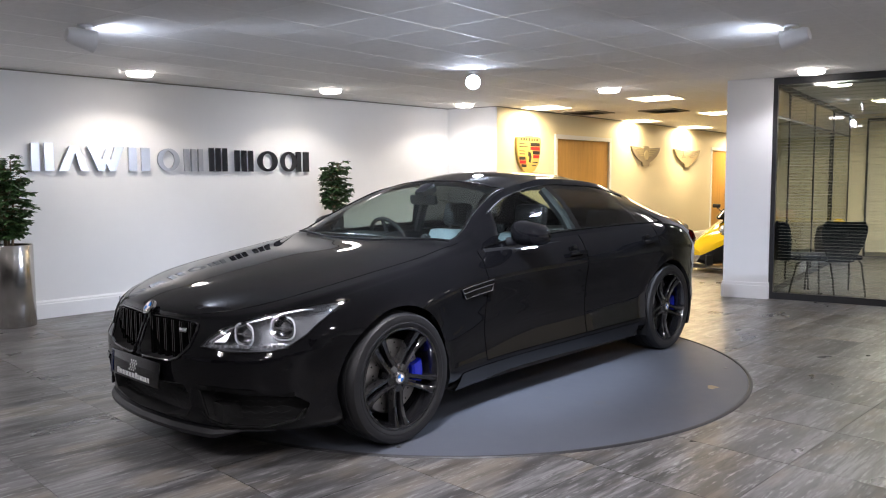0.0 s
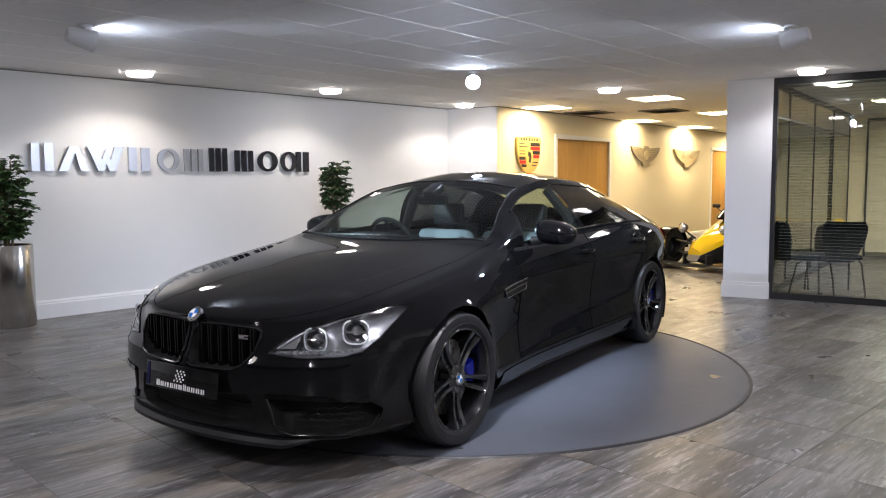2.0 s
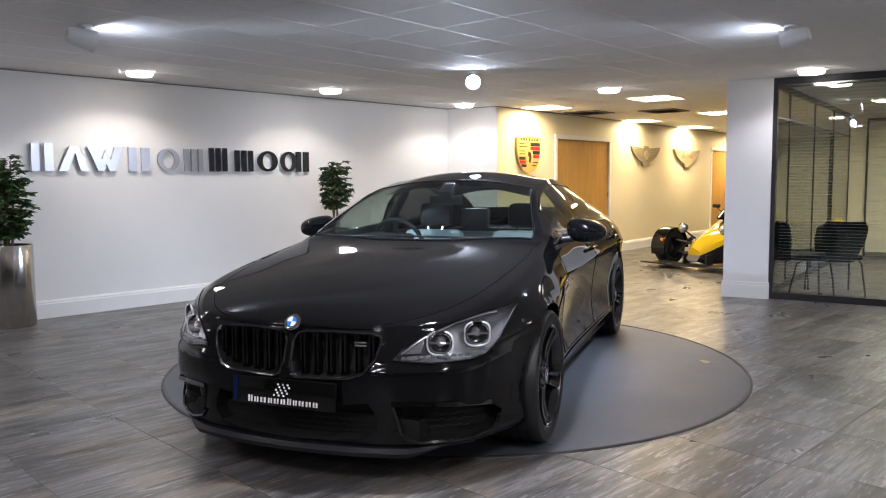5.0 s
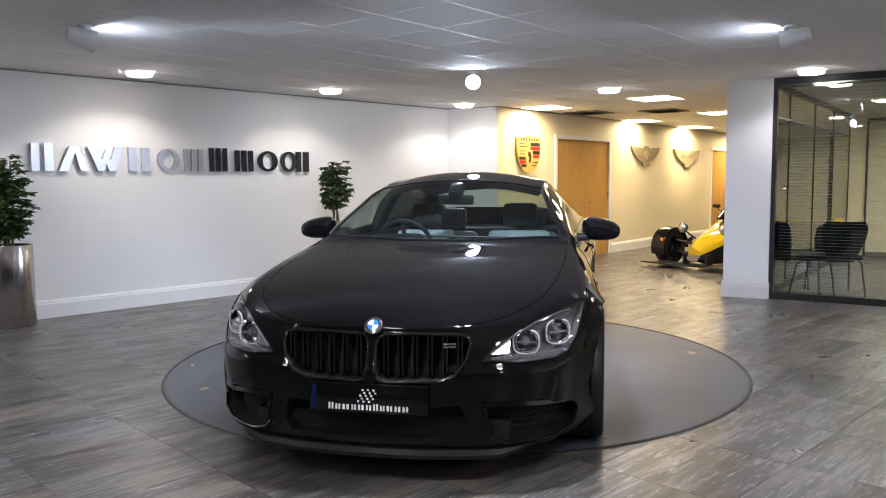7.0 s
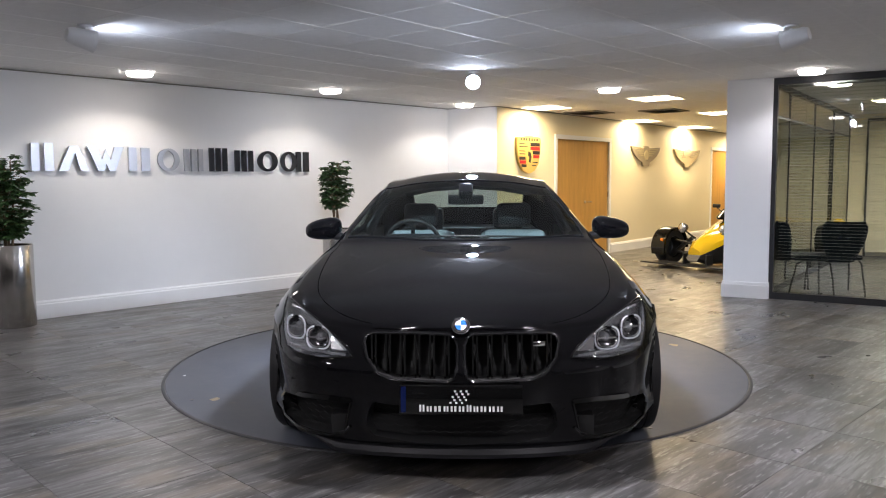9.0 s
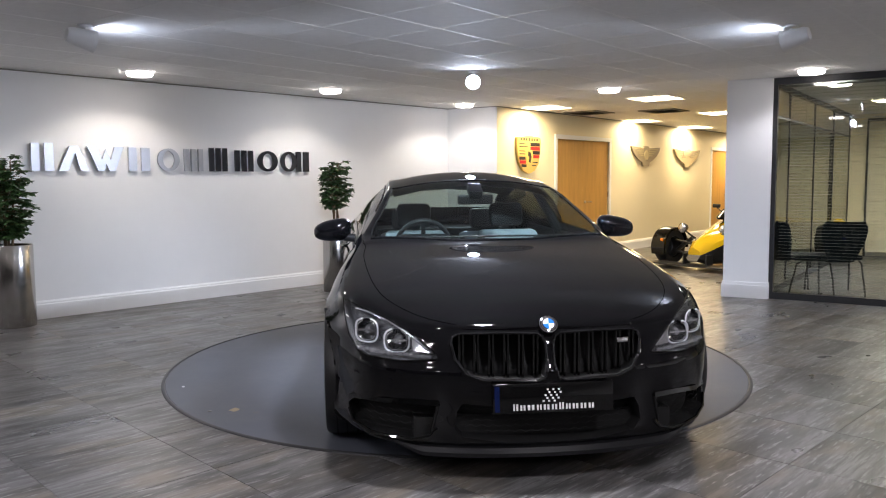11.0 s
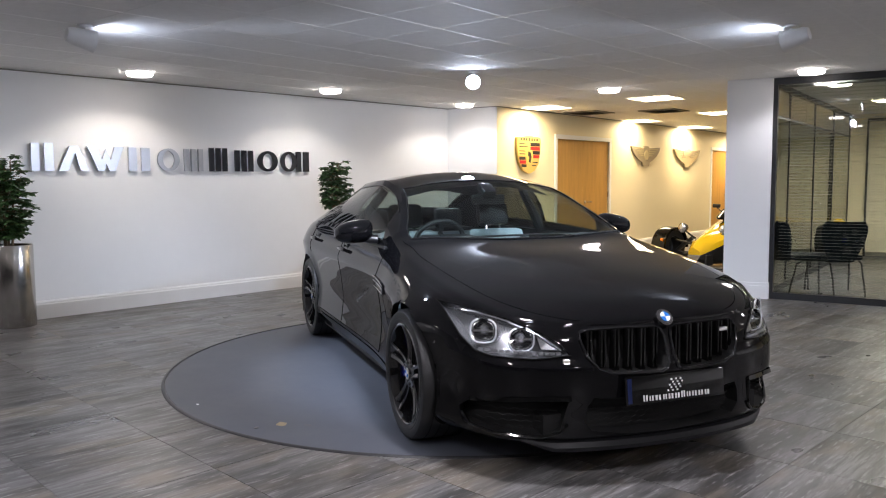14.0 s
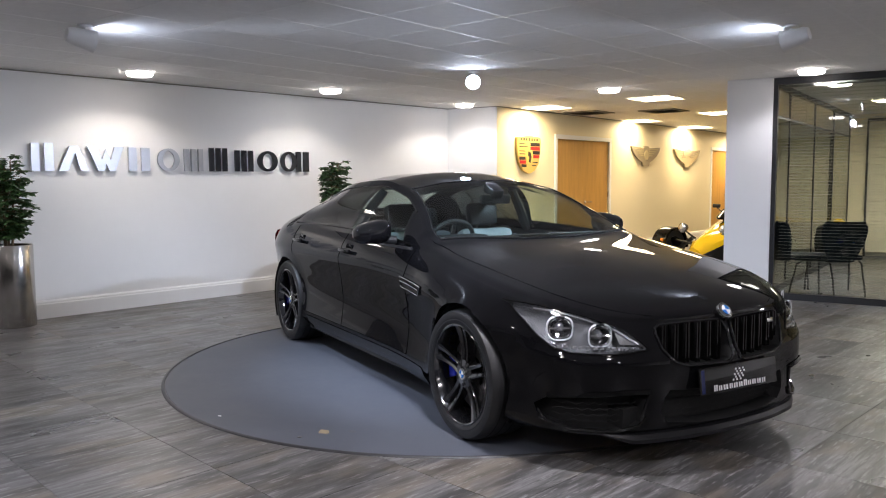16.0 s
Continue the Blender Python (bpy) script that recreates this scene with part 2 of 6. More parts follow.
wall("wall_side", end_b, (glass_end[0] + 3, glass_end[1] - 0.5), cream_paint, "cream painted outer wall")
wall("wall_east", (glass_end[0] + 3, glass_end[1] - 0.5), (4.2, -5.2), white_paint, "white painted plaster wall")
wall("wall_back", (4.2, -5.2), (-9.0, -1.0), night, "dark night-time glazing of the showroom front")
wall("wall_west", (-9.0, -1.0), sign_start, white_paint, "white painted plaster wall")


def gap_shade_strip(p0, p1):
    m, n = along(p0, p1)
    bm = bmesh.new()
    # grey strip whose colour stands for the dark shadow line at the wall top
    bm_box(bm, 0.0, n, -0.022, -0.001, CEIL - 0.012, CEIL - 0.001)
    solo("trim", bm, vent_mat, "thin grey strip standing for the shadow gap under the ceiling edge", "trim", m, "structure", smooth=0)


gap_shade_strip(sign_start, SIGN_B)
gap_shade_strip(SIGN_B, NOOK)
gap_shade_strip(NOOK, yel_end)


def column():
    """Square white column with a skirting round its foot."""
    c = thing("column", "square white painted column with a skirting round its foot", "column", along((3.275, 9.01), (3.70, 8.77))[0], kind="structure")
    w = 0.488
    bm = bmesh.new()
    bm_box(bm, 0, w, 0, w, 0, CEIL)
    part("shaft", bm, white_paint, c, smooth=0)
    bm = bmesh.new()
    bm_box(bm, -0.018, w + 0.012, -0.018, w + 0.012, 0, 0.15)
    bm_box(bm, -0.010, w + 0.008, -0.010, w + 0.008, 0.15, 0.185)
    part("skirting", bm, gloss_white, c, smooth=0)


column()


def doors():
    """Oak double door and its white frame in each doorway."""
    m, n = along(NOOK, yel_end)
    for k, (a, b, top) in enumerate(DOORS):
        d = thing("door_%d" % (k + 1), "closed oak veneered double door in a white frame", "door", m @ pose(a, 0, 0), kind="structure")
        w = b - a
        bm = bmesh.new()
        bm_box(bm, -0.07, 0.0, -0.02, 0.12, 0, top + 0.07)
        bm_box(bm, w, w + 0.07, -0.02, 0.12, 0, top + 0.07)
        bm_box(bm, 0.0, w, -0.02, 0.12, top, top + 0.07)
        part("frame", bm, gloss_white, d, "white painted door frame", smooth=0)
        mid = w * 0.5
        for x0, x1 in ((0.004, mid - 0.002), (mid + 0.002, w - 0.004)):
            bm = bmesh.new()
            bm_box(bm, x0, x1, 0.02, 0.064, 0.006, top - 0.004, bevel=0.002)
            leaf = part("leaf", bm, oak, d, smooth=0)
            if x0 > 0.5:
                bm = bmesh.new()
                bm_lathe(bm, [(0, 0), (0.026, 0), (0.026, 0.01), (0, 0.01)], 16, pose(x0 + 0.07, 0.02, 0.98, 90))
                bm_tube(bm, [(x0 + 0.07, 0.012, 0.98), (x0 + 0.07, -0.035, 0.98), (x0 + 0.10, -0.045, 0.98), (x0 + 0.20, -0.045, 0.98)], 0.010)
                part("handle", bm, chrome, leaf, "satin chrome lever handle")
            for z in (0.25, 1.05, 1.85):
                bm = bmesh.new()
                xe = w - 0.004 if x0 > 0.5 else 0.004
                bm_lathe(bm, [(0, 0), (0.007, 0), (0.007, 0.1), (0, 0.1)], 8, pose(xe, 0.012, z))
                part("hinge", bm, chrome, leaf)


doors()

# floor: a grout bed with square stone tiles, wood-streaked along one diagonal
bm = bmesh.new()
bm_box(bm, -16, 22, -8, 30, -0.2, -0.003)
floor = solo("floor", bm, grout, "grey streaked stone-effect floor tiles with dark joints", "floor", kind="structure", smooth=0)


def ceiling():
    """Suspended ceiling: square mineral tiles a little above a white bar grid, in one mesh."""
    bm = bmesh.new()
    m = pose(0.047 * 1.0, 5.01, CEIL, 0, 0, 50)
    verts, faces, mats = [], [], []

    def slab(x0, x1, y0, y1, z0, z1, k):
        b = len(verts)
        for z in (z0, z1):
            verts.extend([m @ Vector(p) for p in ((x0, y0, z), (x1, y0, z), (x1, y1, z), (x0, y1, z))])
        for q in ((0, 3, 2, 1), (4, 5, 6, 7), (0, 1, 5, 4), (1, 2, 6, 5), (2, 3, 7, 6), (3, 0, 4, 7)):
            faces.append([b + i for i in q])
            mats.append(k)
    G = 0.60
    for i in range(-20, 30):
        for j in range(-16, 18):
            slab(i * G + 0.010, (i + 1) * G - 0.010, j * G + 0.010, (j + 1) * G - 0.010, 0.003, 0.015, 0)
    for j in range(-16, 19):
        slab(-20 * G, 30 * G, j * G - 0.0115, j * G + 0.0115, 0.0016, 0.012, 1)
    for i in range(-20, 31):
        slab(i * G - 0.0115, i * G + 0.0115, -16 * G, 18 * G, 0.0020, 0.0125, 1)
    slab(-20 * G - 8, 30 * G + 8, -16 * G - 8, 18 * G + 8, 0.03, 0.2, 0)
    me = bpy.data.meshes.new("ceiling")
    me.from_pydata(verts, [], faces)
    me.polygons.foreach_set("material_index", mats)
    me.materials.append(ceiling_mat), me.materials.append(bar_mat)
    tagged(new("ceiling", me), "suspended ceiling of off-white mineral tiles in a bar grid", "ceiling", kind="structure")
    bm.free()


ceiling()


# ---- lamps ----
def downlights():
    spots = [(-3.04, 7.93), (-1.35, 9.53), (0.33, 11.44), (2.06, 9.68), (3.82, 8.13), (4.65, 9.18), (-4.75, 6.15), (-6.4, 4.4),
             # unseen downlights, added to brighten the near floor, the car and its reflections
             (-3.6, 2.2), (-1.2, 1.2), (1.3, 1.3), (-1.8, -1.6), (2.4, -1.2), (0.2, 3.5), (5.6, 5.4), (6.4, 3.0), (7.6, 4.8), (5.4, 0.4)]
    bm = bmesh.new()
    bm_lathe(bm, [(0.165, 0.0), (0.165, -0.006), (0.135, -0.012), (0.128, -0.004), (0.128, 0.0)], 32)
    ring = finish(bm, "ring", gloss_white)
    bm = bmesh.new()
    bm_lathe(bm, [(0.127, -0.002), (0.125, -0.035), (0.11, -0.048), (0, -0.050)], 32)
    glow = finish(bm, "diffuser", lens_neutral)
    for x, y in spots:
        t = thing("downlight", "round white ceiling downlight with a glowing drop glass", "ceiling light", pose(x, y, CEIL), "ceiling downlights")
        for name, me in (("ring", ring), ("diffuser", glow)):
            new(name, me).parent = t
        near_wall = (x, y) in spots[:3]
        lamp("SPOT", (x, y, CEIL - 0.07), (x, y, 0), 27 if near_wall else 120 if x > 5.3 else 26 if x > 3 else 130 if x == 0.2 else 60 if x < -3 else 92, (1.0, 0.94, 0.80) if near_wall else (0.98, 0.97, 0.98), 0.10, 148, 0.45)


downlights()


def spot_heads():
    """White flood heads on ceiling brackets, aimed at the turntable."""
    for x, y in ((-2.53, 5.62), (2.57, 5.81), (0.325, 8.10), (0.15, 2.95)):
        aim = Vector((DISC[0], DISC[1] + (2.2 if abs(x) > 1 else 0.0), 1.75))
        head = Vector((x, y, CEIL - 0.10))
        t = thing("spotlight", "white ceiling spotlight head with a bright cool lens", "spotlight", pose(x, y, CEIL), "spotlights over the turntable")
        d = (aim - head).normalized()
        q = Matrix.Translation((0, 0, -0.10)) @ d.to_track_quat("Z", "Y").to_matrix().to_4x4()
        bm = bmesh.new()
        bm_lathe(bm, [(0, -0.13), (0.045, -0.13), (0.06, -0.10), (0.075, 0.05), (0.08, 0.06), (0.072, 0.06), (0.068, 0.045)], 24, q)
        part("head", bm, gloss_white, t)
        bm = bmesh.new()
        bm_lathe(bm, [(0.069, 0.046), (0.05, 0.056), (0, 0.060)], 24, q)
        part("lens", bm, lens_cool, t, "glowing cool white lens")
        bm = bmesh.new()
        bm_lathe(bm, [(0, 0), (0.05, 0), (0.05, -0.015), (0.012, -0.02), (0.012, -0.07), (0, -0.07)], 16)
        part("bracket", bm, gloss_white, t)
        lamp("SPOT", head + d * 0.08, (DISC[0], DISC[1], 0.9), 240, COOL, 0.06, 80, 0.7)


spot_heads()


def panels():
    """Square light panels and air vents of the corridor ceiling and the office."""
    # the panel at (7.6, 18.6) is hidden by the column, placed to brighten the far door
    for x, y, tone, w in ((1.62, 12.12, WARM, 17), (2.96, 10.85, WARM, 12), (3.78, 14.98, WARM, 16), (5.45, 16.9, WARM, 31),
                          (4.75, 13.3, WARM, 14), (7.6, 18.6, WARM, 38), (6.55, 11.3, (1.0, 0.92, 0.78), 58)):
        t = thing("light_panel", "square recessed ceiling light panel with a glowing diffuser", "ceiling light", pose(x, y, CEIL, 0, 0, 50), "ceiling light panels")
        bm = bmesh.new()
        for s in (-1, 1):
            bm_box(bm, s * 0.298 - 0.012, s * 0.298 + 0.012, -0.31, 0.31, -0.010, 0.0)
            bm_box(bm, -0.286, 0.286, s * 0.298 - 0.012, s * 0.298 + 0.012, -0.010, 0.0)
        part("frame", bm, gloss_white, t, smooth=0)
        bm = bmesh.new()
        bm_box(bm, -0.286, 0.286, -0.286, 0.286, -0.006, -0.001)
        part("diffuser", bm, lens_warm, t, smooth=0)
        lamp("AREA", (x, y, CEIL - 0.02), (x, y, 0), w, tone, 0.56, 170)
    for x, y in ((2.45, 13.05), (3.62, 12.8)):
        t = thing("ceiling_vent", "square grey slatted ceiling air vent", "vent", pose(x, y, CEIL, 0, 0, 50), "ceiling vents")
        bm = bmesh.new()
        for s in (-1, 1):
            bm_box(bm, s * 0.28 - 0.03, s * 0.28 + 0.03, -0.31, 0.31, -0.014, 0.0)
            bm_box(bm, -0.25, 0.25, s * 0.28 - 0.03, s * 0.28 + 0.03, -0.014, 0.0)
        part("frame", bm, vent_mat, t, smooth=0)
        for k in range(6):
            bm = bmesh.new()
            bm_box(bm, -0.25, 0.25, -0.03, 0.03, -0.002, 0.002, pose(0, -0.2 + k * 0.08, -0.004, 30))
            part("slat", bm, dark_metal, t, smooth=0)


panels()


# ---- car materials ----
paint = material("black_paint", (0.0036, 0.0036, 0.0042), 0.014, spec=0.29, vary=0.1, scale=300)
gloss_black = material("gloss_black", (0.004, 0.004, 0.004), 0.07)
satin_black = material("satin_black", (0.010, 0.010, 0.011), 0.38, vary=0.2, scale=40)
trim_black = material("trim_black", (0.006, 0.006, 0.006), 0.6, spec=0.08)
frame_black = material("frame_black", (0.032, 0.032, 0.034), 0.10, metal=0.7)
gap_black = material("gap_black", (0.001, 0.001, 0.001), 1.0, spec=0.0)
void_black = material("void_black", (0.004, 0.004, 0.004), 0.7, vary=0.2, scale=30)
splitter_mat = material("splitter", (0.009, 0.009, 0.010), 0.4, spec=0.2, vary=0.15, scale=60)
rim_black = material("rim_black", (0.008, 0.008, 0.009), 0.14, coat=1.0)
leather = material("pale_leather", (0.40, 0.46, 0.50), 0.48, vary=0.12, scale=18, bump=0.2, bump_scale=160)
dark_leather = material("dark_leather", (0.018, 0.018, 0.020), 0.5, vary=0.25, scale=18, bump=0.2, bump_scale=160)
caliper_blue = material("caliper_blue", (0.004, 0.012, 0.30), 0.25, coat=0.6)
lamp_dark = material("lamp_bowl", (0.10, 0.10, 0.11), 0.2, metal=0.8)
lamp_white = material("lamp_reflector", (0.70, 0.71, 0.73), 0.16, metal=1.0)
lamp_ring = material("lamp_ring", (0.62, 0.64, 0.68), 0.15)
lamp_house = material("lamp_housing", (0.34, 0.35, 0.37), 0.22, metal=0.75, vary=0.25, scale=22)
lamp_grey = material("lamp_bezel", (0.42, 0.43, 0.45), 0.25, metal=0.7)
roundel_blue = material("roundel_blue", (0.02, 0.16, 0.55), 0.25)
roundel_white = material("roundel_white", (0.8, 0.8, 0.8), 0.25)
band_blue = material("band_blue", (0.003, 0.009, 0.055), 0.25)
disc_steel = material("disc_steel", (0.34, 0.33, 0.32), 0.32, metal=1.0, vary=0.2, scale=30)
tail_red = material("tail_red", (0.25, 0.005, 0.005), 0.15)
print_white = material("print_white", (0.75, 0.75, 0.75), 0.4)


def thin_glass(name, tint, gloss=1.0):
    """A thin pane: clear with a tint, and a mirror by its Fresnel share."""
    m = bpy.data.materials.new(name)
    m.use_nodes = True
    nt = m.node_tree
    nt.nodes.remove(nt.nodes["Principled BSDF"])
    out = nt.nodes["Material Output"]
    tr, gl, mx, lw, pw, fr = (nt.nodes.new(k) for k in ("ShaderNodeBsdfTransparent", "ShaderNodeBsdfGlossy", "ShaderNodeMixShader", "ShaderNodeLayerWeight",
                                                        "ShaderNodeMath", "ShaderNodeMath"))
    tr.inputs[0].default_value = (*tint, 1)
    gl.inputs[0].default_value = (gloss, gloss, gloss, 1)
    gl.inputs["Roughness"].default_value = 0.01
    pw.operation, fr.operation = "POWER", "MULTIPLY_ADD"
    pw.inputs[1].default_value = 5.0
    fr.inputs[1].default_value, fr.inputs[2].default_value = 0.93, 0.06
    nt.links.new(lw.outputs["Facing"], pw.inputs[0])
    nt.links.new(pw.outputs[0], fr.inputs[0])
    nt.links.new(fr.outputs[0], mx.inputs[0])
    nt.links.new(tr.outputs[0], mx.inputs[1])
    nt.links.new(gl.outputs[0], mx.inputs[2])
    nt.links.new(mx.outputs[0], out.inputs["Surface"])
    return m


clear_glass = thin_glass("clear_glass", (0.60, 0.68, 0.65), 0.7)
tinted_glass = thin_glass("tinted_glass", (0.10, 0.11, 0.11))
lens_glass = thin_glass("lens_glass", (0.93, 0.94, 0.95))
partition_glass = thin_glass("partition_glass", (0.72, 0.75, 0.72))


# ---- the car: x forward from the front axle, y to its left ----
def curve(knots):
    """A smooth function through (x, value) knots."""
    ks = sorted(knots)
    xs, ys = [k[0] for k in ks], [k[1] for k in ks]
    n = len(xs)
    d = [(ys[i + 1] - ys[i]) / (xs[i + 1] - xs[i]) for i in range(n - 1)]
    t = [d[0]] + [0 if d[i - 1] * d[i] <= 0 else 2 * d[i - 1] * d[i] / (d[i - 1] + d[i]) for i in range(1, n - 1)] + [d[-1]]

    def f(x):
        if x <= xs[0]:
            return ys[0]
        if x >= xs[-1]:
            return ys[-1]
        i = max(k for k in range(n - 1) if xs[k] <= x)
        h = xs[i + 1] - xs[i]
        u = (x - xs[i]) / h
        return ((1 + 2 * u) * (1 - u) ** 2 * ys[i] + u * (1 - u) ** 2 * h * t[i] + u * u * (3 - 2 * u) * ys[i + 1] + u * u * (u - 1) * h * t[i + 1])
    return f


def catmull(pts, per):
    out = []
    for i in range(len(pts) - 1):
        p0, p1, p2 = pts[max(i - 1, 0)], pts[i], pts[i + 1]
        p3 = pts[min(i + 2, len(pts) - 1)]
        k = per[i] if isinstance(per, (list, tuple)) else per
        for j in range(k):
            u = j / k
            out.append(0.5 * ((2 * p1) + (p2 - p0) * u + (2 * p0 - 5 * p1 + 4 * p2 - p3) * u * u + (3 * p1 - p0 - 3 * p2 + p3) * u ** 3))
    out.append(pts[-1].copy())
    return out


OUTLINE = [(0.985, 0), (0.975, 0.2), (0.945, 0.40), (0.89, 0.585), (0.80, 0.74), (0.67, 0.855), (0.48, 0.952), (0.30, 0.994), (0.05, 1.006), (-0.3, 0.990),
           (-0.6, 0.950), (-1.0, 0.930), (-1.5, 0.930), (-2.0, 0.935), (-2.5, 0.942), (-2.95, 0.950), (-3.25, 0.930), (-3.52, 0.865), (-3.73, 0.77),
           (-3.86, 0.63), (-3.93, 0.39), (-3.95, 0)]
edge_z = curve([(0.93, 0.695), (0.8, 0.70), (0.62, 0.735), (0.42, 0.782), (0.1, 0.835), (-0.25, 0.885), (-0.6, 0.935), (-0.9, 0.962), (-1.3, 0.975), (-1.8, 0.985),
                (-2.3, 0.995), (-2.8, 1.005), (-3.2, 0.995), (-3.6, 0.97), (-3.9, 0.94)])
rail_y = curve([(0.93, 0.0), (0.85, 0.40), (0.7, 0.60), (0.45, 0.74), (0.0, 0.80), (-0.4, 0.82), (-0.7, 0.795), (-1.0, 0.70), (-1.3, 0.622), (-1.8, 0.578), (-2.3, 0.560),
                (-2.8, 0.545), (-3.2, 0.57), (-3.5, 0.63), (-3.75, 0.61), (-3.92, 0.3)])
rail_z = curve([(0.93, 0.70), (0.7, 0.755), (0.45, 0.815), (0.0, 0.893), (-0.4, 0.955), (-0.7, 1.02), (-1.0, 1.160), (-1.3, 1.286), (-1.8, 1.362), (-2.3, 1.340),
                (-2.8, 1.236), (-3.2, 1.105), (-3.5, 1.035), (-3.75, 1.0), (-3.92, 0.95)])
mid_z = curve([(0.92, 0.70), (0.85, 0.742), (0.7, 0.799), (0.4, 0.862), (0.2, 0.896), (0.0, 0.928), (-0.2, 0.9585), (-0.36, 0.983), (-0.42, 0.992), (-0.44, 0.998), (-0.6, 1.072), (-0.85, 1.190), (-1.1, 1.305), (-1.3, 1.378), (-1.7, 1.436),
               (-2.2, 1.432), (-2.6, 1.362), (-3.0, 1.252), (-3.35, 1.128), (-3.55, 1.066), (-3.85, 1.025), (-3.93, 0.955)])
bow = curve([(0.6, 0), (0.2, 0.03), (-0.2, 0.10), (-0.6, 0.21), (-0.85, 0.22), (-1.3, 0.10), (-1.9, 0.0), (-2.7, -0.10), (-3.2, -0.16), (-3.6, -0.10), (-4.0, 0.0)])
front_in = curve([(0, 0.075), (0.04, 0.03), (0.14, 0.018), (0.3, 0.012), (0.52, 0.0), (0.64, 0.002), (0.69, 0.004), (0.725, 0.018), (0.82, 0.036), (0.92, 0.058), (1, 0.085)])
side_in = curve([(0, 0.080), (0.06, 0.032), (0.12, 0.012), (0.20, 0.022), (0.38, 0.036), (0.55, 0.026), (0.70, 0.008), (0.765, 0.0), (0.785, 0.001), (0.80, 0.006),
                 (0.86, 0.024), (0.93, 0.050), (1, 0.092)])
base_z = curve([(0.98, 0.170), (0.5, 0.165), (0.0, 0.16), (-0.5, 0.19), (-2.5, 0.20), (-3.4, 0.24), (-4.0, 0.26)])
NB, NW, NR, NC = 28, 9, 2, 15           # rows: lower side, side glass, rail, roof
WHEELS = (0.048, -2.964)
HUB_Z = 0.347


def car_grid():
    """The left half of the skin: columns along the outline from nose to tail, rows from the sill to the centre line."""
    line = catmull([Vector((x, y)) for x, y in OUTLINE], 40)
    total = [0.0]
    for a, b in zip(line[:-1], line[1:]):
        total.append(total[-1] + (b - a).length)
    n = 250
    cols, k = [], 0
    for i in range(n + 1):
        s = total[-1] * i / n
        while k < len(total) - 2 and total[k + 1] < s:
            k += 1
        u = (s - total[k]) / (total[k + 1] - total[k])
        p = line[k].lerp(line[k + 1], u)
        d = (line[k + 1] - line[k]).normalized()
        normal = Vector((-d.y, d.x))
        if normal.dot(Vector((p.x + 1.5, p.y))) < 0:
            normal = -normal
        if i in (0, n):
            p.y, normal = 0.0, Vector((1 if i == 0 else -1, 0))
        w = min(1, max(0, (p.x - 0.25) / 0.5)) if p.x > -2 else min(1, max(0, (-3.5 - p.x) / 0.3)) * 0.8
        zb, ze = base_z(p.x), edge_z(p.x)
        col = []
        for r in range(NB + 1):
            t = r / NB
            inset = side_in(t) * (1 - w) + front_in(t) * w
            q = p - normal * inset
            col.append(Vector((q.x, max(q.y, 0), zb + (ze - zb) * t)))
        E = col[-1]
        b = bow(E.x)
        yr = min(rail_y(E.x), E.y * 0.92)

        def at(y, z=None):
            x = E.x + b * (1 - (y / max(E.y, 1e-4)) ** 2)
            if z is None:
                zc, zr = mid_z(x), rail_z(E.x)
                z = zr + (max(zc, zr) - zr) * (1 - (abs(y) / max(yr, 1e-4)) ** 2.1)
                z += 0.011 * math.exp(-(abs(y) / 0.46) ** 5) * min(1, max(0, (0.9 - x) / 0.5)) * min(1, max(0, (E.x + 0.62) / 0.5))
            return Vector((x, y, z))
        zr = max(rail_z(E.x), E.z + 0.002)
        R = at(yr, zr)
        W0, W1 = E.lerp(R, 0.10), E.lerp(R, 0.93)
        bulge = (R - E).length * 0.055
        mid = E.lerp(R, 0.5) + Vector((0, bulge, bulge * 0.9))
        W0 += Vector((0, bulge * 0.35, 0.0))
        ctrl = [E, W0, mid, W1, R + Vector((0, -0.012, 0.012)) if zr - E.z > 0.08 else R, at(yr * 0.86), at(yr * 0.6), at(yr * 0.3), at(0.0)]
        up = catmull(ctrl, [1, 4, 4, 1, 2, 4, 5, 5])
        col += up[1:]
        cols.append(col)
    return cols


COLS = car_grid()
ROWS = len(COLS[0])


def fair(c0, c1, r0, r1, rounds, across):
    """Evens out the skin between two columns and two rows, along it and, where asked, across it."""
    for k in range(rounds):
        old = [[p.copy() for p in col] for col in COLS]
        for i in range(c0, c1):
            for r in range(r0, r1):
                q = old[i][r] * 0.5 + (old[i - 1][r] + old[i + 1][r]) * 0.25
                if across and r0 < r < r1 - 1:
                    q = q * 0.7 + (old[i][r - 1] + old[i][r + 1]) * 0.15
                COLS[i][r] = q


cowl = min(range(len(COLS)), key=lambda i: abs(COLS[i][ROWS - 1].x + 0.43))
fair(8, cowl - 2, NB + 6, ROWS, 24, True)
fair(8, cowl - 2, NB + 1, NB + 6, 10, False)
fair(40, len(COLS) - 40, 0, NB + 1, 24, False)
R_WIN0, R_WIN1 = NB + 1, NB + 9        # side glass rows
R_SCREEN, R_TOP = NB + 11, ROWS - 1    # windscreen edge and centre line


def column_at(x, row):
    return min(range(len(COLS)), key=lambda i: abs(COLS[i][row].x - x))


def skin_point(x, row):
    """Where the row crosses x on the flank."""
    cand = [i for i in range(len(COLS) - 1) if (COLS[i][row].x - x) * (COLS[i + 1][row].x - x) <= 0]
    i = cand[0] if cand else column_at(x, row)
    a, b = COLS[i][row], COLS[min(i + 1, len(COLS) - 1)][row]
    return a.lerp(b, 0 if abs(b.x - a.x) < 1e-9 else (x - a.x) / (b.x - a.x))


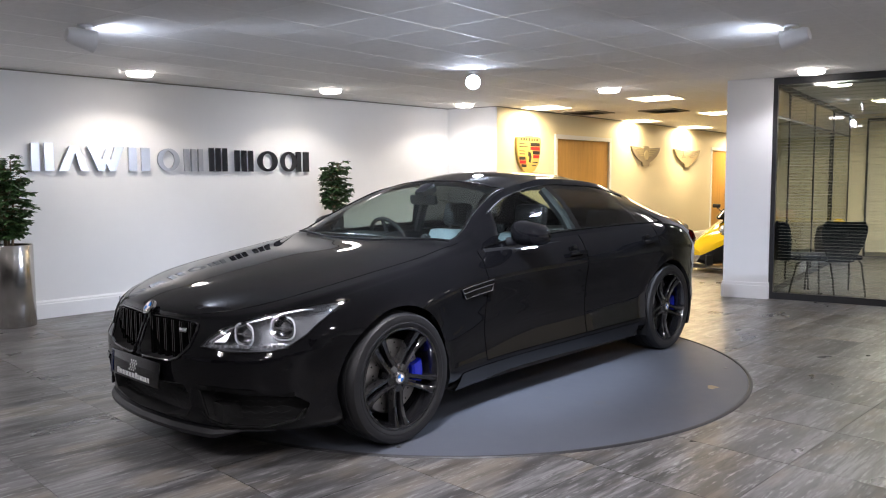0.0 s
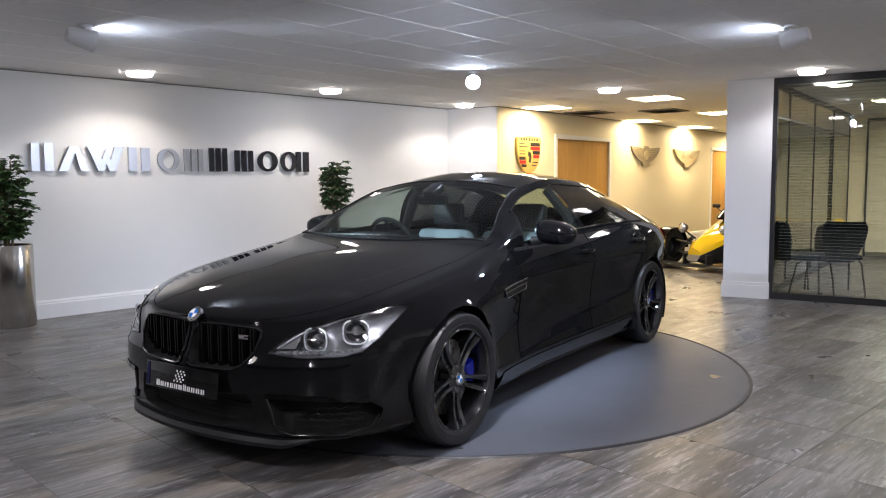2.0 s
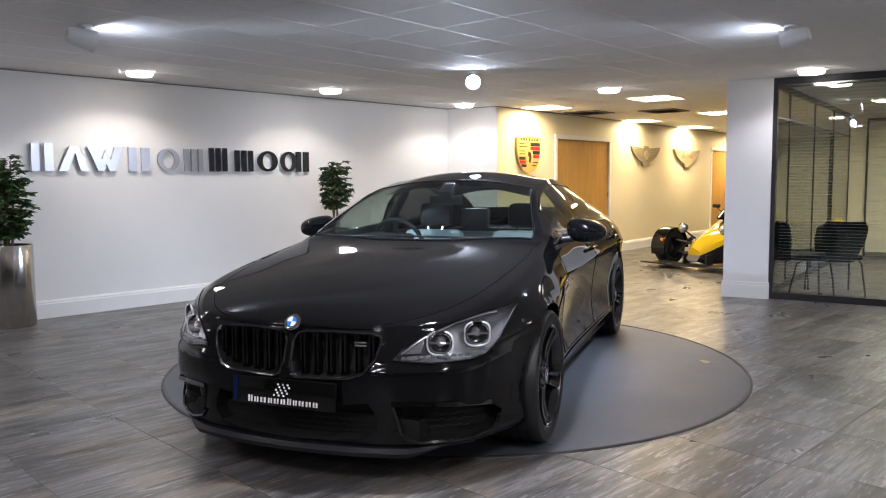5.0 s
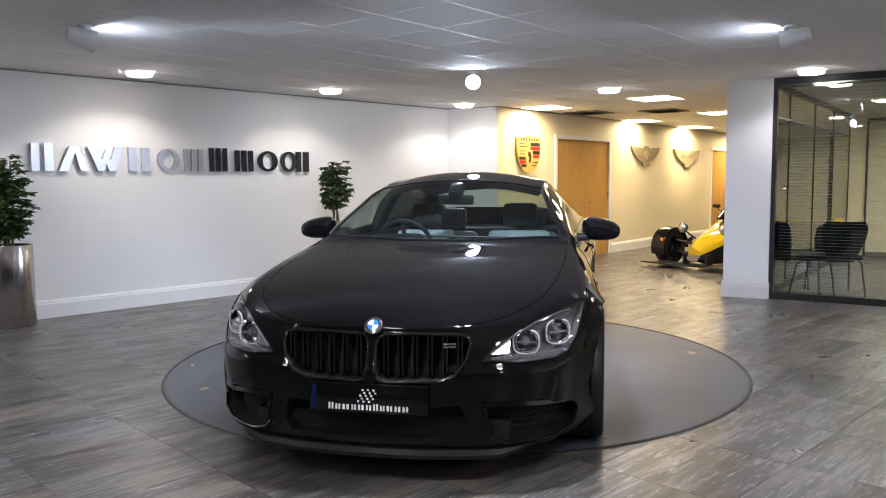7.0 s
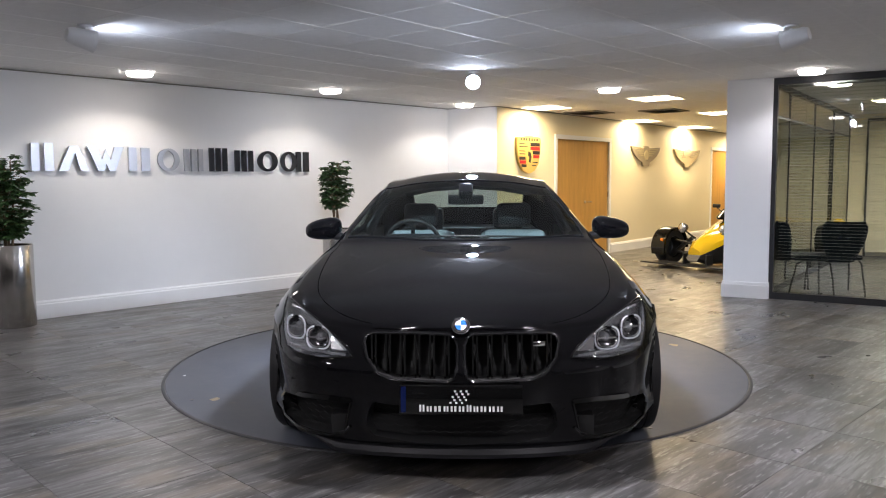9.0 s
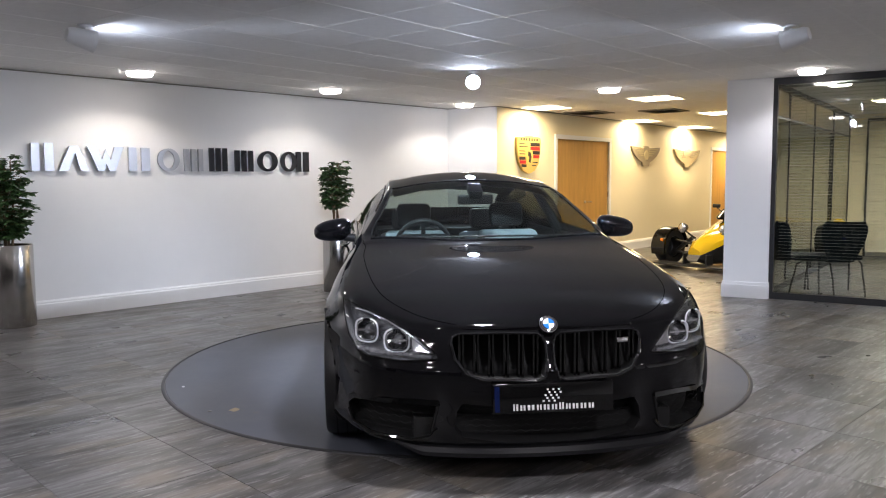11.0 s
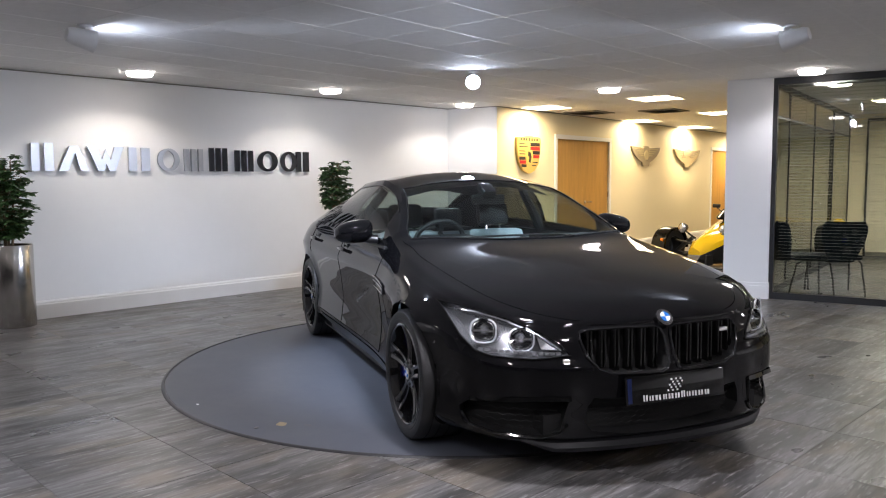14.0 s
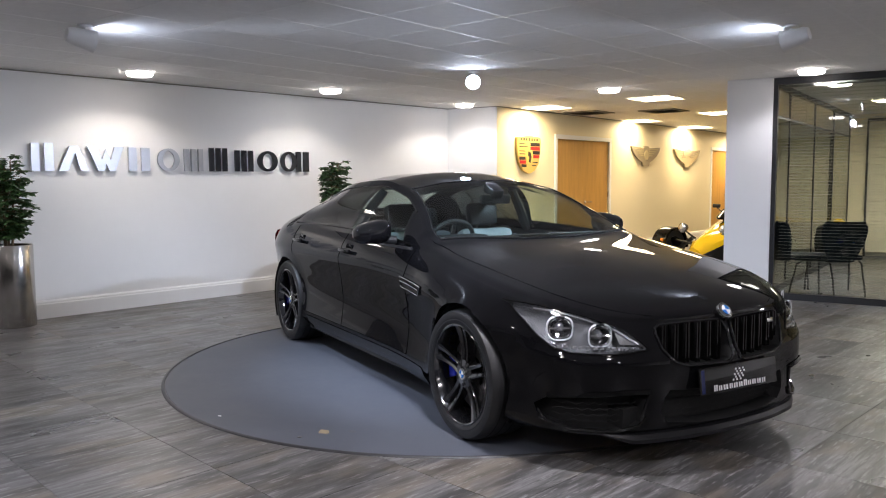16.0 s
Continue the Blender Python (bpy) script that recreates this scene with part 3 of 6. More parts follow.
C_COWL, C_HEAD = column_at(-0.43, R_TOP), column_at(-1.27, R_TOP)
C_REAR0, C_REAR1 = column_at(-2.72, R_TOP), column_at(-3.42, R_TOP)
C_TRUNK = column_at(-3.5, R_TOP)
CG0, CG1 = column_at(-0.80, NB), column_at(-3.06, NB)   # columns of the side glass
ROW_HOOD = NB + 9
ROW_SILL = 4
D1, D2, D3 = (column_at(x, NB) for x in (-0.72, -1.80, -2.80))


def region(i, r):
    """Which part of the skin the cell (column, row) belongs to."""
    if r >= NB:
        if R_SCREEN <= r and C_COWL <= i < C_HEAD:
            return "windscreen"
        if R_SCREEN <= r and C_REAR0 <= i < C_REAR1:
            return "rear_window"
        if r >= ROW_HOOD and i < C_COWL:
            return "hood"
        if R_SCREEN <= r and i >= C_TRUNK:
            return "boot_lid"
        if R_WIN0 <= r < R_WIN1 and CG0 <= i < CG1:
            return "glasshouse"
        return "body"
    if r >= ROW_SILL and D1 <= i < D2:
        return "front_door"
    if r >= ROW_SILL and D2 <= i < D3:
        return "rear_door"
    return "body"


def in_arch(p, rad):
    return any((p.x - w) ** 2 + (p.z - HUB_Z + 0.004) ** 2 < rad * rad for w in WHEELS)


ARCH = 0.384


def side_mesh(name, side):
    """The cells of one region as a bmesh, on the left (1) or right (-1), or both."""
    bm = bmesh.new()
    for s in ((1, -1) if side == 0 else (side,)):
        made = {}

        def vert(i, r):
            if (i, r) not in made:
                p = COLS[i][r].copy()
                if r < NB:
                    for w in WHEELS:
                        zc = HUB_Z - 0.004
                        d = math.hypot(p.x - w, p.z - zc)
                        if d < ARCH + 0.10:
                            p.y += 0.014 * min(1, (ARCH + 0.10 - d) / 0.10) ** 2
                        if ARCH - 0.032 < d < ARCH + 0.012:
                            k = ARCH / d
                            p.x, p.z = w + (p.x - w) * k, zc + (p.z - zc) * k
                made[i, r] = bm.verts.new((p.x, p.y * s, p.z))
            return made[i, r]
        for i in range(len(COLS) - 1):
            for r in range(ROWS - 1):
                if region(i, r) != name:
                    continue
                q = [(i, r), (i + 1, r), (i + 1, r + 1), (i, r + 1)]
                if r < NB:
                    c = sum((COLS[a][b] for a, b in q), Vector()) / 4
                    if in_arch(c, ARCH - 0.010):
                        continue
                vs = []
                for a, b in q:
                    v = vert(a, b)
                    if v not in vs:
                        vs.append(v)
                try:
                    bm.faces.new(vs if s > 0 else vs[::-1])
                except ValueError:
                    pass
    bmesh.ops.remove_doubles(bm, verts=bm.verts, dist=0.0006)
    bmesh.ops.dissolve_degenerate(bm, edges=bm.edges, dist=0.0003)
    return bm


def cut_out(bm, poly, side, deep=0.0):
    """Cuts the outline poly (y, z) into the front of the skin; returns the faces inside it."""
    pl = [Vector((0, y * side, z)) for y, z in poly]
    ys, zs = [p.y for p in pl], [p.z for p in pl]
    n = len(pl)
    for k in range(n):
        a, b = pl[k], pl[(k + 1) % n]
        near = [f for f in bm.faces if f.calc_center_median().x > 0.30
                and min(ys) - 0.05 < f.calc_center_median().y < max(ys) + 0.05 and min(zs) - 0.05 < f.calc_center_median().z < max(zs) + 0.05]
        geom = list({v for f in near for v in f.verts}) + list({e for f in near for e in f.edges}) + near
        bmesh.ops.bisect_plane(bm, geom=geom, dist=1e-5, plane_co=a, plane_no=Vector((0, -(b - a).z, (b - a).y)))

    def inside(y, z):
        hit = False
        for k in range(n):
            a, b = pl[k], pl[(k + 1) % n]
            if (a.z > z) != (b.z > z) and y < a.y + (z - a.z) / (b.z - a.z) * (b.y - a.y):
                hit = not hit
        return hit
    return [f for f in bm.faces if f.calc_center_median().x > 0.30 and inside(f.calc_center_median().y, f.calc_center_median().z)]


def lift(bm, faces):
    """Moves the faces into a bmesh of their own."""
    out, made = bmesh.new(), {}
    for f in faces:
        vs = []
        for v in f.verts:
            if v not in made:
                made[v] = out.verts.new(v.co)
            vs.append(made[v])
        out.faces.new(vs)
    bmesh.ops.delete(bm, geom=faces, context="FACES")
    return out


def recess(src, way, flare=0.92):
    """A pocket behind an outline: walls pushed along way, and a floor."""
    out = src.copy()
    r = bmesh.ops.extrude_face_region(out, geom=out.faces[:])
    vs = [g for g in r["geom"] if isinstance(g, bmesh.types.BMVert)]
    c = sum((v.co for v in vs), Vector()) / len(vs)
    old = [f for f in out.faces if f not in [g for g in r["geom"] if isinstance(g, bmesh.types.BMFace)]]
    for v in vs:
        v.co = c + (v.co - c) * flare + Vector(way)
    bmesh.ops.delete(out, geom=[f for f in old if all(v not in vs for v in f.verts)], context="FACES")
    return out


def rim_loop(src):
    """The border of a bmesh as ordered points."""
    edges = [e for e in src.edges if len(e.link_faces) == 1]
    nxt = {}
    for e in edges:
        a, b = e.verts
        nxt.setdefault(a, []).append(b)
        nxt.setdefault(b, []).append(a)
    start = edges[0].verts[0]
    loop, prev, cur = [start.co.copy()], None, start
    while True:
        step = [v for v in nxt[cur] if v is not prev]
        if not step or step[0] is start:
            break
        prev, cur = cur, step[0]
        loop.append(cur.co.copy())
        if len(loop) > 2000:
            break
    return loop


KIDNEY = [(0.030, 0.672), (0.06, 0.684), (0.209, 0.688), (0.394, 0.684), (0.428, 0.672), (0.436, 0.645), (0.42, 0.577), (0.372, 0.516), (0.308, 0.493),
          (0.06, 0.486), (0.030, 0.500), (0.016, 0.55), (0.016, 0.64)]
HEAD = [(0.487, 0.578), (0.521, 0.622), (0.581, 0.668), (0.689, 0.722), (0.79, 0.754), (0.860, 0.772), (0.915, 0.778), (0.908, 0.715), (0.888, 0.640),
        (0.850, 0.582), (0.80, 0.566), (0.643, 0.562)]
LOW = [(0.0, 0.365), (0.306, 0.378), (0.392, 0.385), (0.417, 0.345), (0.43, 0.275), (0.393, 0.228), (0.208, 0.202), (0.0, 0.196)]
SIDE = [(0.492, 0.385), (0.715, 0.372), (0.862, 0.352), (0.895, 0.305), (0.885, 0.235), (0.80, 0.20), (0.601, 0.205), (0.522, 0.235), (0.507, 0.35)]


def seam(car, pts, name="seam", r=0.0028, mat=None):
    bm = bmesh.new()
    bm_tube(bm, pts, r, 6)
    return part(name, bm, mat or gap_black, car)


def wheel(car, x, side):
    """Tyre, split five-spoke rim, brake disc and caliper."""
    w = thing("wheel", "", "")
    w.parent = car
    w.matrix_basis = pose(x, side * (0.880 if x > -1 else 0.802), HUB_Z, -90 * side, 0, 0)
    bm = bmesh.new()
    bm_lathe(bm, [(0.262, 0.118), (0.275, 0.131), (0.290, 0.134), (0.293, 0.1325), (0.308, 0.136), (0.330, 0.131), (0.342, 0.114), (0.346, 0.086), (0.347, 0.0), (0.346, -0.1), (0.341, -0.13),
                  (0.262, -0.125)], 72)
    tyre = part("tyre", bm, tyre_mat, w, "low-profile black tyre")
    for z in (0.075, 0.025, -0.03):
        bm = bmesh.new()
        bm_lathe(bm, [(0.3455, z + 0.004), (0.3475, z + 0.004), (0.3475, z - 0.004), (0.3455, z - 0.004)], 64, closed=True)
        part("tread_groove", bm, void_black, tyre)
    bm = bmesh.new()
    bm_lathe(bm, [(0.264, 0.118), (0.269, 0.129), (0.262, 0.132), (0.256, 0.128), (0.250, 0.110), (0.240, 0.07), (0.235, -0.12), (0.262, -0.125)], 72)
    rim = part("rim", bm, rim_black, w, "gloss black alloy rim")
    for k in range(5):
        a0 = 2 * math.pi * k / 5 + 0.314
        out, tan = Vector((math.cos(a0), math.sin(a0), 0)), Vector((-math.sin(a0), math.cos(a0), 0))
        for s in (-1, 1):
            bm = bmesh.new()
            rings = []
            for j in range(9):
                u = j / 8
                rr = 0.050 + 0.205 * u
                off = 0.0195 + 0.013 * u ** 2
                half = 0.0165 - 0.003 * math.sin(math.pi * u) + 0.006 * u ** 5
                zt = 0.100 + 0.026 * u - 0.016 * math.sin(math.pi * u)
                c = out * rr + tan * (s * off)
                rings.append([bm.verts.new(c + tan * q * half * s + Vector((0, 0, z)))
                              for q, z in ((-1, zt - 0.05), (-1, zt - 0.016), (-0.55, zt - 0.005), (0.45, zt), (0.9, zt - 0.004), (1, zt - 0.05))])
            for p, q in zip(rings[:-1], rings[1:]):
                for i in range(6):
                    bm.faces.new((p[i], p[(i + 1) % 6], q[(i + 1) % 6], q[i]))
            bm.faces.new(rings[0][::-1]), bm.faces.new(rings[-1])
            part("spoke", bm, rim_black, rim)
    bm = bmesh.new()
    bm_lathe(bm, [(0, 0.108), (0.034, 0.108), (0.040, 0.100), (0.075, 0.094), (0.078, 0.04), (0, 0.04)], 32)
    hub = part("hub", bm, rim_black, w)
    bm = bmesh.new()
    bm_lathe(bm, [(0, 0.111), (0.030, 0.111), (0.032, 0.108)], 24)
    part("cap_ring", bm, chrome, hub)
    for k in range(4):
        bm = bmesh.new()
        c = bm.verts.new((0, 0, 0.1125))
        arc = [bm.verts.new((0.020 * math.cos(math.pi / 2 * (k + j / 6)), 0.020 * math.sin(math.pi / 2 * (k + j / 6)), 0.1125)) for j in range(7)]
        for a, b in zip(arc[:-1], arc[1:]):
            bm.faces.new((c, a, b))
        part("cap_quarter", bm, roundel_blue if k % 2 else roundel_white, hub, smooth=0)
    for k in range(5):
        bm = bmesh.new()
        a = 2 * math.pi * (k + 0.5) / 5 + 0.3
        bm_lathe(bm, [(0, 0.104), (0.010, 0.104), (0.012, 0.09)], 10, pose(0.056 * math.cos(a), 0.056 * math.sin(a), 0))
        part("wheel_bolt", bm, dark_metal, hub)
    bm = bmesh.new()
    bm_lathe(bm, [(0.09, 0.035), (0.195, 0.035), (0.198, 0.03), (0.198, 0.008), (0.09, 0.005)], 48, closed=True)
    disc = part("brake_disc", bm, disc_steel, w, "grey drilled steel brake disc")
    bm = bmesh.new()
    for k in range(40):
        a, r = 2 * math.pi * k / 40, (0.125, 0.150, 0.176)[k % 3]
        bm_lathe(bm, [(0, 0.0362), (0.0055, 0.0362), (0.0055, 0.030)], 6, pose(r * math.cos(a), r * math.sin(a), 0))
    tagged(part("drillings", bm, void_black, disc, smooth=0), kind="stuff")
    bm = bmesh.new()
    prof = [(0.13, 0.0), (0.208, 0.0), (0.208, 0.062), (0.195, 0.074), (0.14, 0.074), (0.13, 0.062)]
    rings = []
    for j in range(9):
        a = math.pi + (j / 8 - 0.5) * 0.62
        rings.append([bm.verts.new((r * math.cos(a), r * math.sin(a), z)) for r, z in prof])
    for a, b in zip(rings[:-1], rings[1:]):
        for q in range(6):
            bm.faces.new((a[q], a[(q + 1) % 6], b[(q + 1) % 6], b[q]))
    bm.faces.new(rings[0][::-1]), bm.faces.new(rings[-1])
    part("caliper", bm, caliper_blue, w, "bright blue brake caliper")
    # arch liner
    bm = bmesh.new()
    n = 28
    a0 = [bm.verts.new((x + ARCH * math.cos(a), side * 0.93, HUB_Z - 0.004 + ARCH * math.sin(a))) for a in [math.radians(-28 + 236 * j / n) for j in range(n + 1)]]
    a1 = [bm.verts.new((v.co.x, side * 0.55, v.co.z)) for v in a0]
    for j in range(n):
        bm.faces.new((a0[j], a0[j + 1], a1[j + 1], a1[j]))
    bm.faces.new(a1)
    part("arch_liner", bm, void_black, car)


def headlamp(car, lens, side):
    """Clear lens over a grey housing with two ring lamps and a lower strip."""
    h = part("headlamp", lens, lens_glass, car, "clear headlamp lens over twin ring lamps")
    back = recess(lens_copy[side], (-0.075, -0.02 * side, 0), 0.90)
    part("housing", back, lamp_house, h, "silver reflective housing")

    def at(y, z, d=-0.035):
        x = front_x(abs(y), z)
        return Vector((x + d, y, z))
    for y, z, r in ((0.668, 0.640, 0.058), (0.800, 0.668, 0.060)):
        c = at(y * side, z, -0.028)
        yaw = math.degrees(math.atan2((0.30 if y < 0.7 else 0.85) * side, 1.0))
        m = Matrix.Translation(c) @ pose(0, 0, 0, 0, 0, yaw * 0.8) @ pose(0, 0, 0, 0, 90, 0)

        def loop(rad, e, n=36):
            """A softly squared ring, open towards the inner top."""
            pts = []
            for k in range(n + 1):
                a = 2 * math.pi * (0.06 + 0.88 * k / n)
                ca, sa = math.cos(a), math.sin(a)
                q = (abs(ca) ** e + abs(sa) ** e) ** (-1 / e)
                pts.append(m @ Vector((-rad * 0.92 * q * ca, rad * q * sa, 0.006)))
            return pts
        bm = bmesh.new()
        bm_tube(bm, loop(r, 2.9), 0.0044, 8)
        part("ring_lamp", bm, lamp_ring, h, "pale squared light ring", smooth=40)
        bm = bmesh.new()
        bm_tube(bm, loop(r - 0.011, 2.6), 0.0025, 6)
        part("inner_ring", bm, chrome, h)
        bm = bmesh.new()
        bm_lathe(bm, [(r - 0.004, 0.0), (r - 0.014, -0.030), (0.022, -0.042), (0.0, -0.045)], 24, m)
        part("reflector", bm, lamp_dark, h)
        bm = bmesh.new()
        bm_lathe(bm, [(0.0, 0.004), (0.014, 0.001), (0.024, -0.012), (0.026, -0.034)], 24, m)
        part("projector", bm, lamp_grey, h)
        bm = bmesh.new()
        bm_box(bm, -0.004, 0.004, -r * 0.80, r * 0.80, -0.008, 0.003, m)
        part("bar", bm, lamp_white, h, smooth=0)
    for k in range(13):
        y = 0.535 + 0.0245 * k
        c = at(y * side, 0.583 + 0.0006 * k, -0.014)
        bm = bmesh.new()
        bm_box(bm, -0.012, 0.008, -0.0105, 0.0105, -0.006, 0.006, Matrix.Translation(c) @ pose(0, 0, 0, 0, 0, 40 * side * (y - 0.4)))
        part("led", bm, lamp_grey, h, smooth=0)
    bm = bmesh.new()
    inner = [at(y * side, z, -0.022) for y, z in ((0.515, 0.596), (0.560, 0.640), (0.602, 0.668), (0.604, 0.640), (0.600, 0.602))]
    fan = [bm.verts.new(p) for p in inner]
    bm.faces.new(fan)
    part("corner_reflector", bm, lamp_white, h, "bright inner corner reflector", smooth=0)
    bm = bmesh.new()
    bm_tube(bm, [at(y * side, z, -0.012) for y, z in ((0.52, 0.60), (0.60, 0.663), (0.70, 0.712), (0.80, 0.742), (0.85, 0.748))], 0.007, 8)
    part("brow", bm, lamp_white, h)
    seam(h, [p + Vector((0.002, 0, 0)) for p in rim_loop(lens_copy[side])] + [rim_loop(lens_copy[side])[0] + Vector((0.002, 0, 0))], "gasket", 0.004, gloss_black)


def front_x(y, z):
    """The skin's x at the height z and half-width y of the nose."""
    best = None
    for i in range(0, 62):
        col = COLS[i]
        for r in range(NB):
            if col[r].z <= z <= col[r + 1].z:
                u = (z - col[r].z) / (col[r + 1].z - col[r].z)
                p = col[r].lerp(col[r + 1], u)
                if best is None or abs(p.y - y) < best[0]:
                    best = (abs(p.y - y), p.x)
                break
    return best[1] if best else 0.9


# edges of the side glass and its pillars from front to rear, each as x at the waist and x at the roof rail
GLASS_EDGES = [(-0.91, -1.01), (-0.935, -1.035), (-1.80, -1.70), (-1.86, -1.76), (-2.62, -2.48), (-2.655, -2.515), (-2.95, -2.77), (-2.985, -2.805)]
GLASS_PARTS = ["pillar", "trim_a", "front_window", "trim_b", "rear_side_window", "trim_c", "quarter_window", "trim_d", "pillar"]


def glasshouse(side):
    """The band of side windows cut into its panes, trims and painted ends."""
    bm = side_mesh("glasshouse", side)
    edges = []
    for x0, x1 in GLASS_EDGES:
        p, q = skin_point(x0, R_WIN0), skin_point(x1, R_WIN1)
        co, no = Vector((p.x, 0, p.z)), Vector((q.z - p.z, 0, p.x - q.x)).normalized()
        edges.append((co, no))
        bmesh.ops.bisect_plane(bm, geom=bm.verts[:] + bm.edges[:] + bm.faces[:], dist=1e-5, plane_co=co, plane_no=no)
    sets = [[] for k in GLASS_PARTS]
    for f in bm.faces:
        c = f.calc_center_median()
        sets[sum((c - co).dot(no) < 0 for co, no in edges)].append(f)
    return [(name, lift(bm, fs)) for name, fs in zip(GLASS_PARTS, sets)]


lens_copy = {}


def car_body(car):
    body = side_mesh("body", 0)
    pockets = {}
    for side in (1, -1):
        for key, poly in (("kidney", KIDNEY), ("head", HEAD), ("low", LOW), ("side", SIDE)):
            pockets[key, side] = lift(body, cut_out(body, poly, side))
    # a lip turned in round each wheel arch
    rim = [e for e in body.edges if len(e.link_faces) == 1 and all(in_arch(v.co, ARCH + 0.015) and v.co.z > 0.17 for v in e.verts)]
    r = bmesh.ops.extrude_edge_only(body, edges=rim)
    for v in [g for g in r["geom"] if isinstance(g, bmesh.types.BMVert)]:
        v.co.y -= math.copysign(0.035, v.co.y)
    shell = part("body", body, paint, car, "gloss black painted steel body shell", smooth=40, recalc=False)
    hood = part("hood", side_mesh("hood", 0), paint, car, "long gloss black bonnet", smooth=60, recalc=False)
    part("boot_lid", side_mesh("boot_lid", 0), paint, car, smooth=60, recalc=False)
    for name, mat, label in (("windscreen", clear_glass, "clear raked windscreen"), ("rear_window", clear_glass, "sloping rear window")):
        part(name, side_mesh(name, 0), mat, car, label, smooth=60, recalc=False)
    for side in (1, -1):
        for name in ("front_door", "rear_door"):
            door = part(name, side_mesh(name, side), paint, car, "gloss black door", smooth=60, recalc=False)
            c0, c1 = (D1, D2) if name == "front_door" else (D2, D3)
            flip = Vector((1, side, 1))
            for c in (c0, c1):
                pts = [COLS[c][r] * flip for r in range(ROW_SILL, NB + 1) if not in_arch(COLS[c][r], ARCH + 0.01)]
                seam(door, [Vector((p.x, p.y + 0.0006 * side, p.z)) for p in pts], "shut_line", 0.0022)
            seam(door, [COLS[c][ROW_SILL] * flip for c in range(c0, c1 + 1) if not in_arch(COLS[c][ROW_SILL], ARCH + 0.01)], "shut_line", 0.0022)
            hx = -1.66 if name == "front_door" else -2.62
            hp = skin_point(hx, int(NB * 0.86)) * flip
            bm = bmesh.new()
            bm_lathe(bm, [(0, 0), (0.045, 0), (0.055, 0.004), (0.058, 0.0)], 20, Matrix.Translation(hp + Vector((0, -0.008 * side, 0))) @ pose(0, 0, 0, -90 * side))
            part("handle_cup", bm, gloss_black, door)
            bm = bmesh.new()
            bm_box(bm, -0.115, 0.085, -0.009, 0.009, -0.013, 0.013, Matrix.Translation(hp + Vector((0, 0.026 * side, 0.004))), 0.006)
            bm_box(bm, -0.10, -0.08, -0.025, 0.005, -0.009, 0.009, Matrix.Translation(hp + Vector((0, 0.018 * side, 0.004))) if side > 0 else Matrix.Translation(hp + Vector((0, -0.002, 0.004))))
            part("door_handle", bm, paint, door, "body-coloured pull handle")
        looks = {"front_window": (clear_glass, "clear front side window"), "rear_side_window": (tinted_glass, "dark tinted rear side window"),
                 "quarter_window": (tinted_glass, "dark tinted quarter window"), "pillar": (paint, "")}
        for name, mesh in glasshouse(side):
            mat, label = looks.get(name, (gloss_black, "gloss black pillar trim"))
            part("pillar_trim" if name.startswith("trim") else name, mesh, mat, car, label, smooth=60, recalc=False)
        flip = Vector((1, side, 1))
        # window trim below and above the side glass, and bonnet shut lines
        ca, cb = column_at(-0.80, R_WIN0), column_at(-2.98, R_WIN0)
        seam(car, [COLS[c][R_WIN0] * flip + Vector((0, 0.002 * side, 0)) for c in range(ca, cb + 1, 2)], "window_trim", 0.007, gloss_black)
        ca, cb = column_at(-0.98, R_WIN1), column_at(-2.80, R_WIN1)
        seam(car, [COLS[c][R_WIN1] * flip + Vector((0, 0.002 * side, 0)) for c in range(ca, cb + 1, 2)], "window_trim", 0.006, gloss_black)
        c_nose = column_at(0.84, ROW_HOOD)
        seam(hood, [COLS[c][ROW_HOOD] * flip - Vector((0, 0, 0.0012)) for c in range(c_nose, C_COWL + 1, 1)], "shut_line", 0.0022)
        seam(car, [COLS[c][R_SCREEN] * flip for c in range(C_COWL, C_HEAD + 1)], "screen_seal", 0.005, trim_black)
        # grille
        k = pockets["kidney", side]
        loop = rim_loop(k)
        part("grille_pocket", recess(k, (-0.09, 0, 0), 0.97), void_black, car, "deep black grille opening")
        fr = seam(car, [p + Vector((0.004, 0, 0)) for p in loop + loop[:1]], "grille_frame", 0.007, frame_black)
        tagged(fr, "gloss black rounded grille surround")
        for j in range(6):
            y = 0.062 + j * 0.066
            for dy in (-0.009, 0.009):
                bm = bmesh.new()
                bm_box(bm, -0.05, -0.008, -0.004, 0.004, 0.49 + (0.03 if j == 5 else 0.0) + (0.02 if j == 4 else 0), 0.683, Matrix.Translation((front_x(y, 0.58) - 0.012, (y + dy) * side, 0)))
                part("slat", bm, gloss_black, fr, smooth=0)
        lens_copy[side] = pockets["head", side].copy()
        headlamp(car, pockets["head", side], side)
        # corner intake with a mesh and a blade
        k = pockets["side", side]
        sd = part("corner_intake", recess(k, (-0.10, -0.03 * side, 0), 0.9), void_black, car, "black corner air intake with a mesh")
        for j in range(5):
            z = 0.235 + 0.028 * j
            pts = [Vector((front_x(y, z) - 0.035, y * side, z + (0.011 if (i + j) % 2 else 0))) for i, y in enumerate([0.53 + 0.022 * i for i in range(15)])]
            seam(sd, pts, "mesh_wire", 0.0015, void_black)
        bm = bmesh.new()
        bl = [Vector((front_x(y, z) + d, y * side, z)) for y, z, d in ((0.498, 0.383, 0.006), (0.60, 0.385, 0.012), (0.74, 0.376, 0.012), (0.87, 0.352, 0.004))]
        a = [bm.verts.new(p + Vector((0, 0, 0.012))) for p in bl]
        b = [bm.verts.new(p + Vector((0.006, 0, -0.008))) for p in bl]
        c = [bm.verts.new(p + Vector((-0.06, 0, -0.03))) for p in bl]
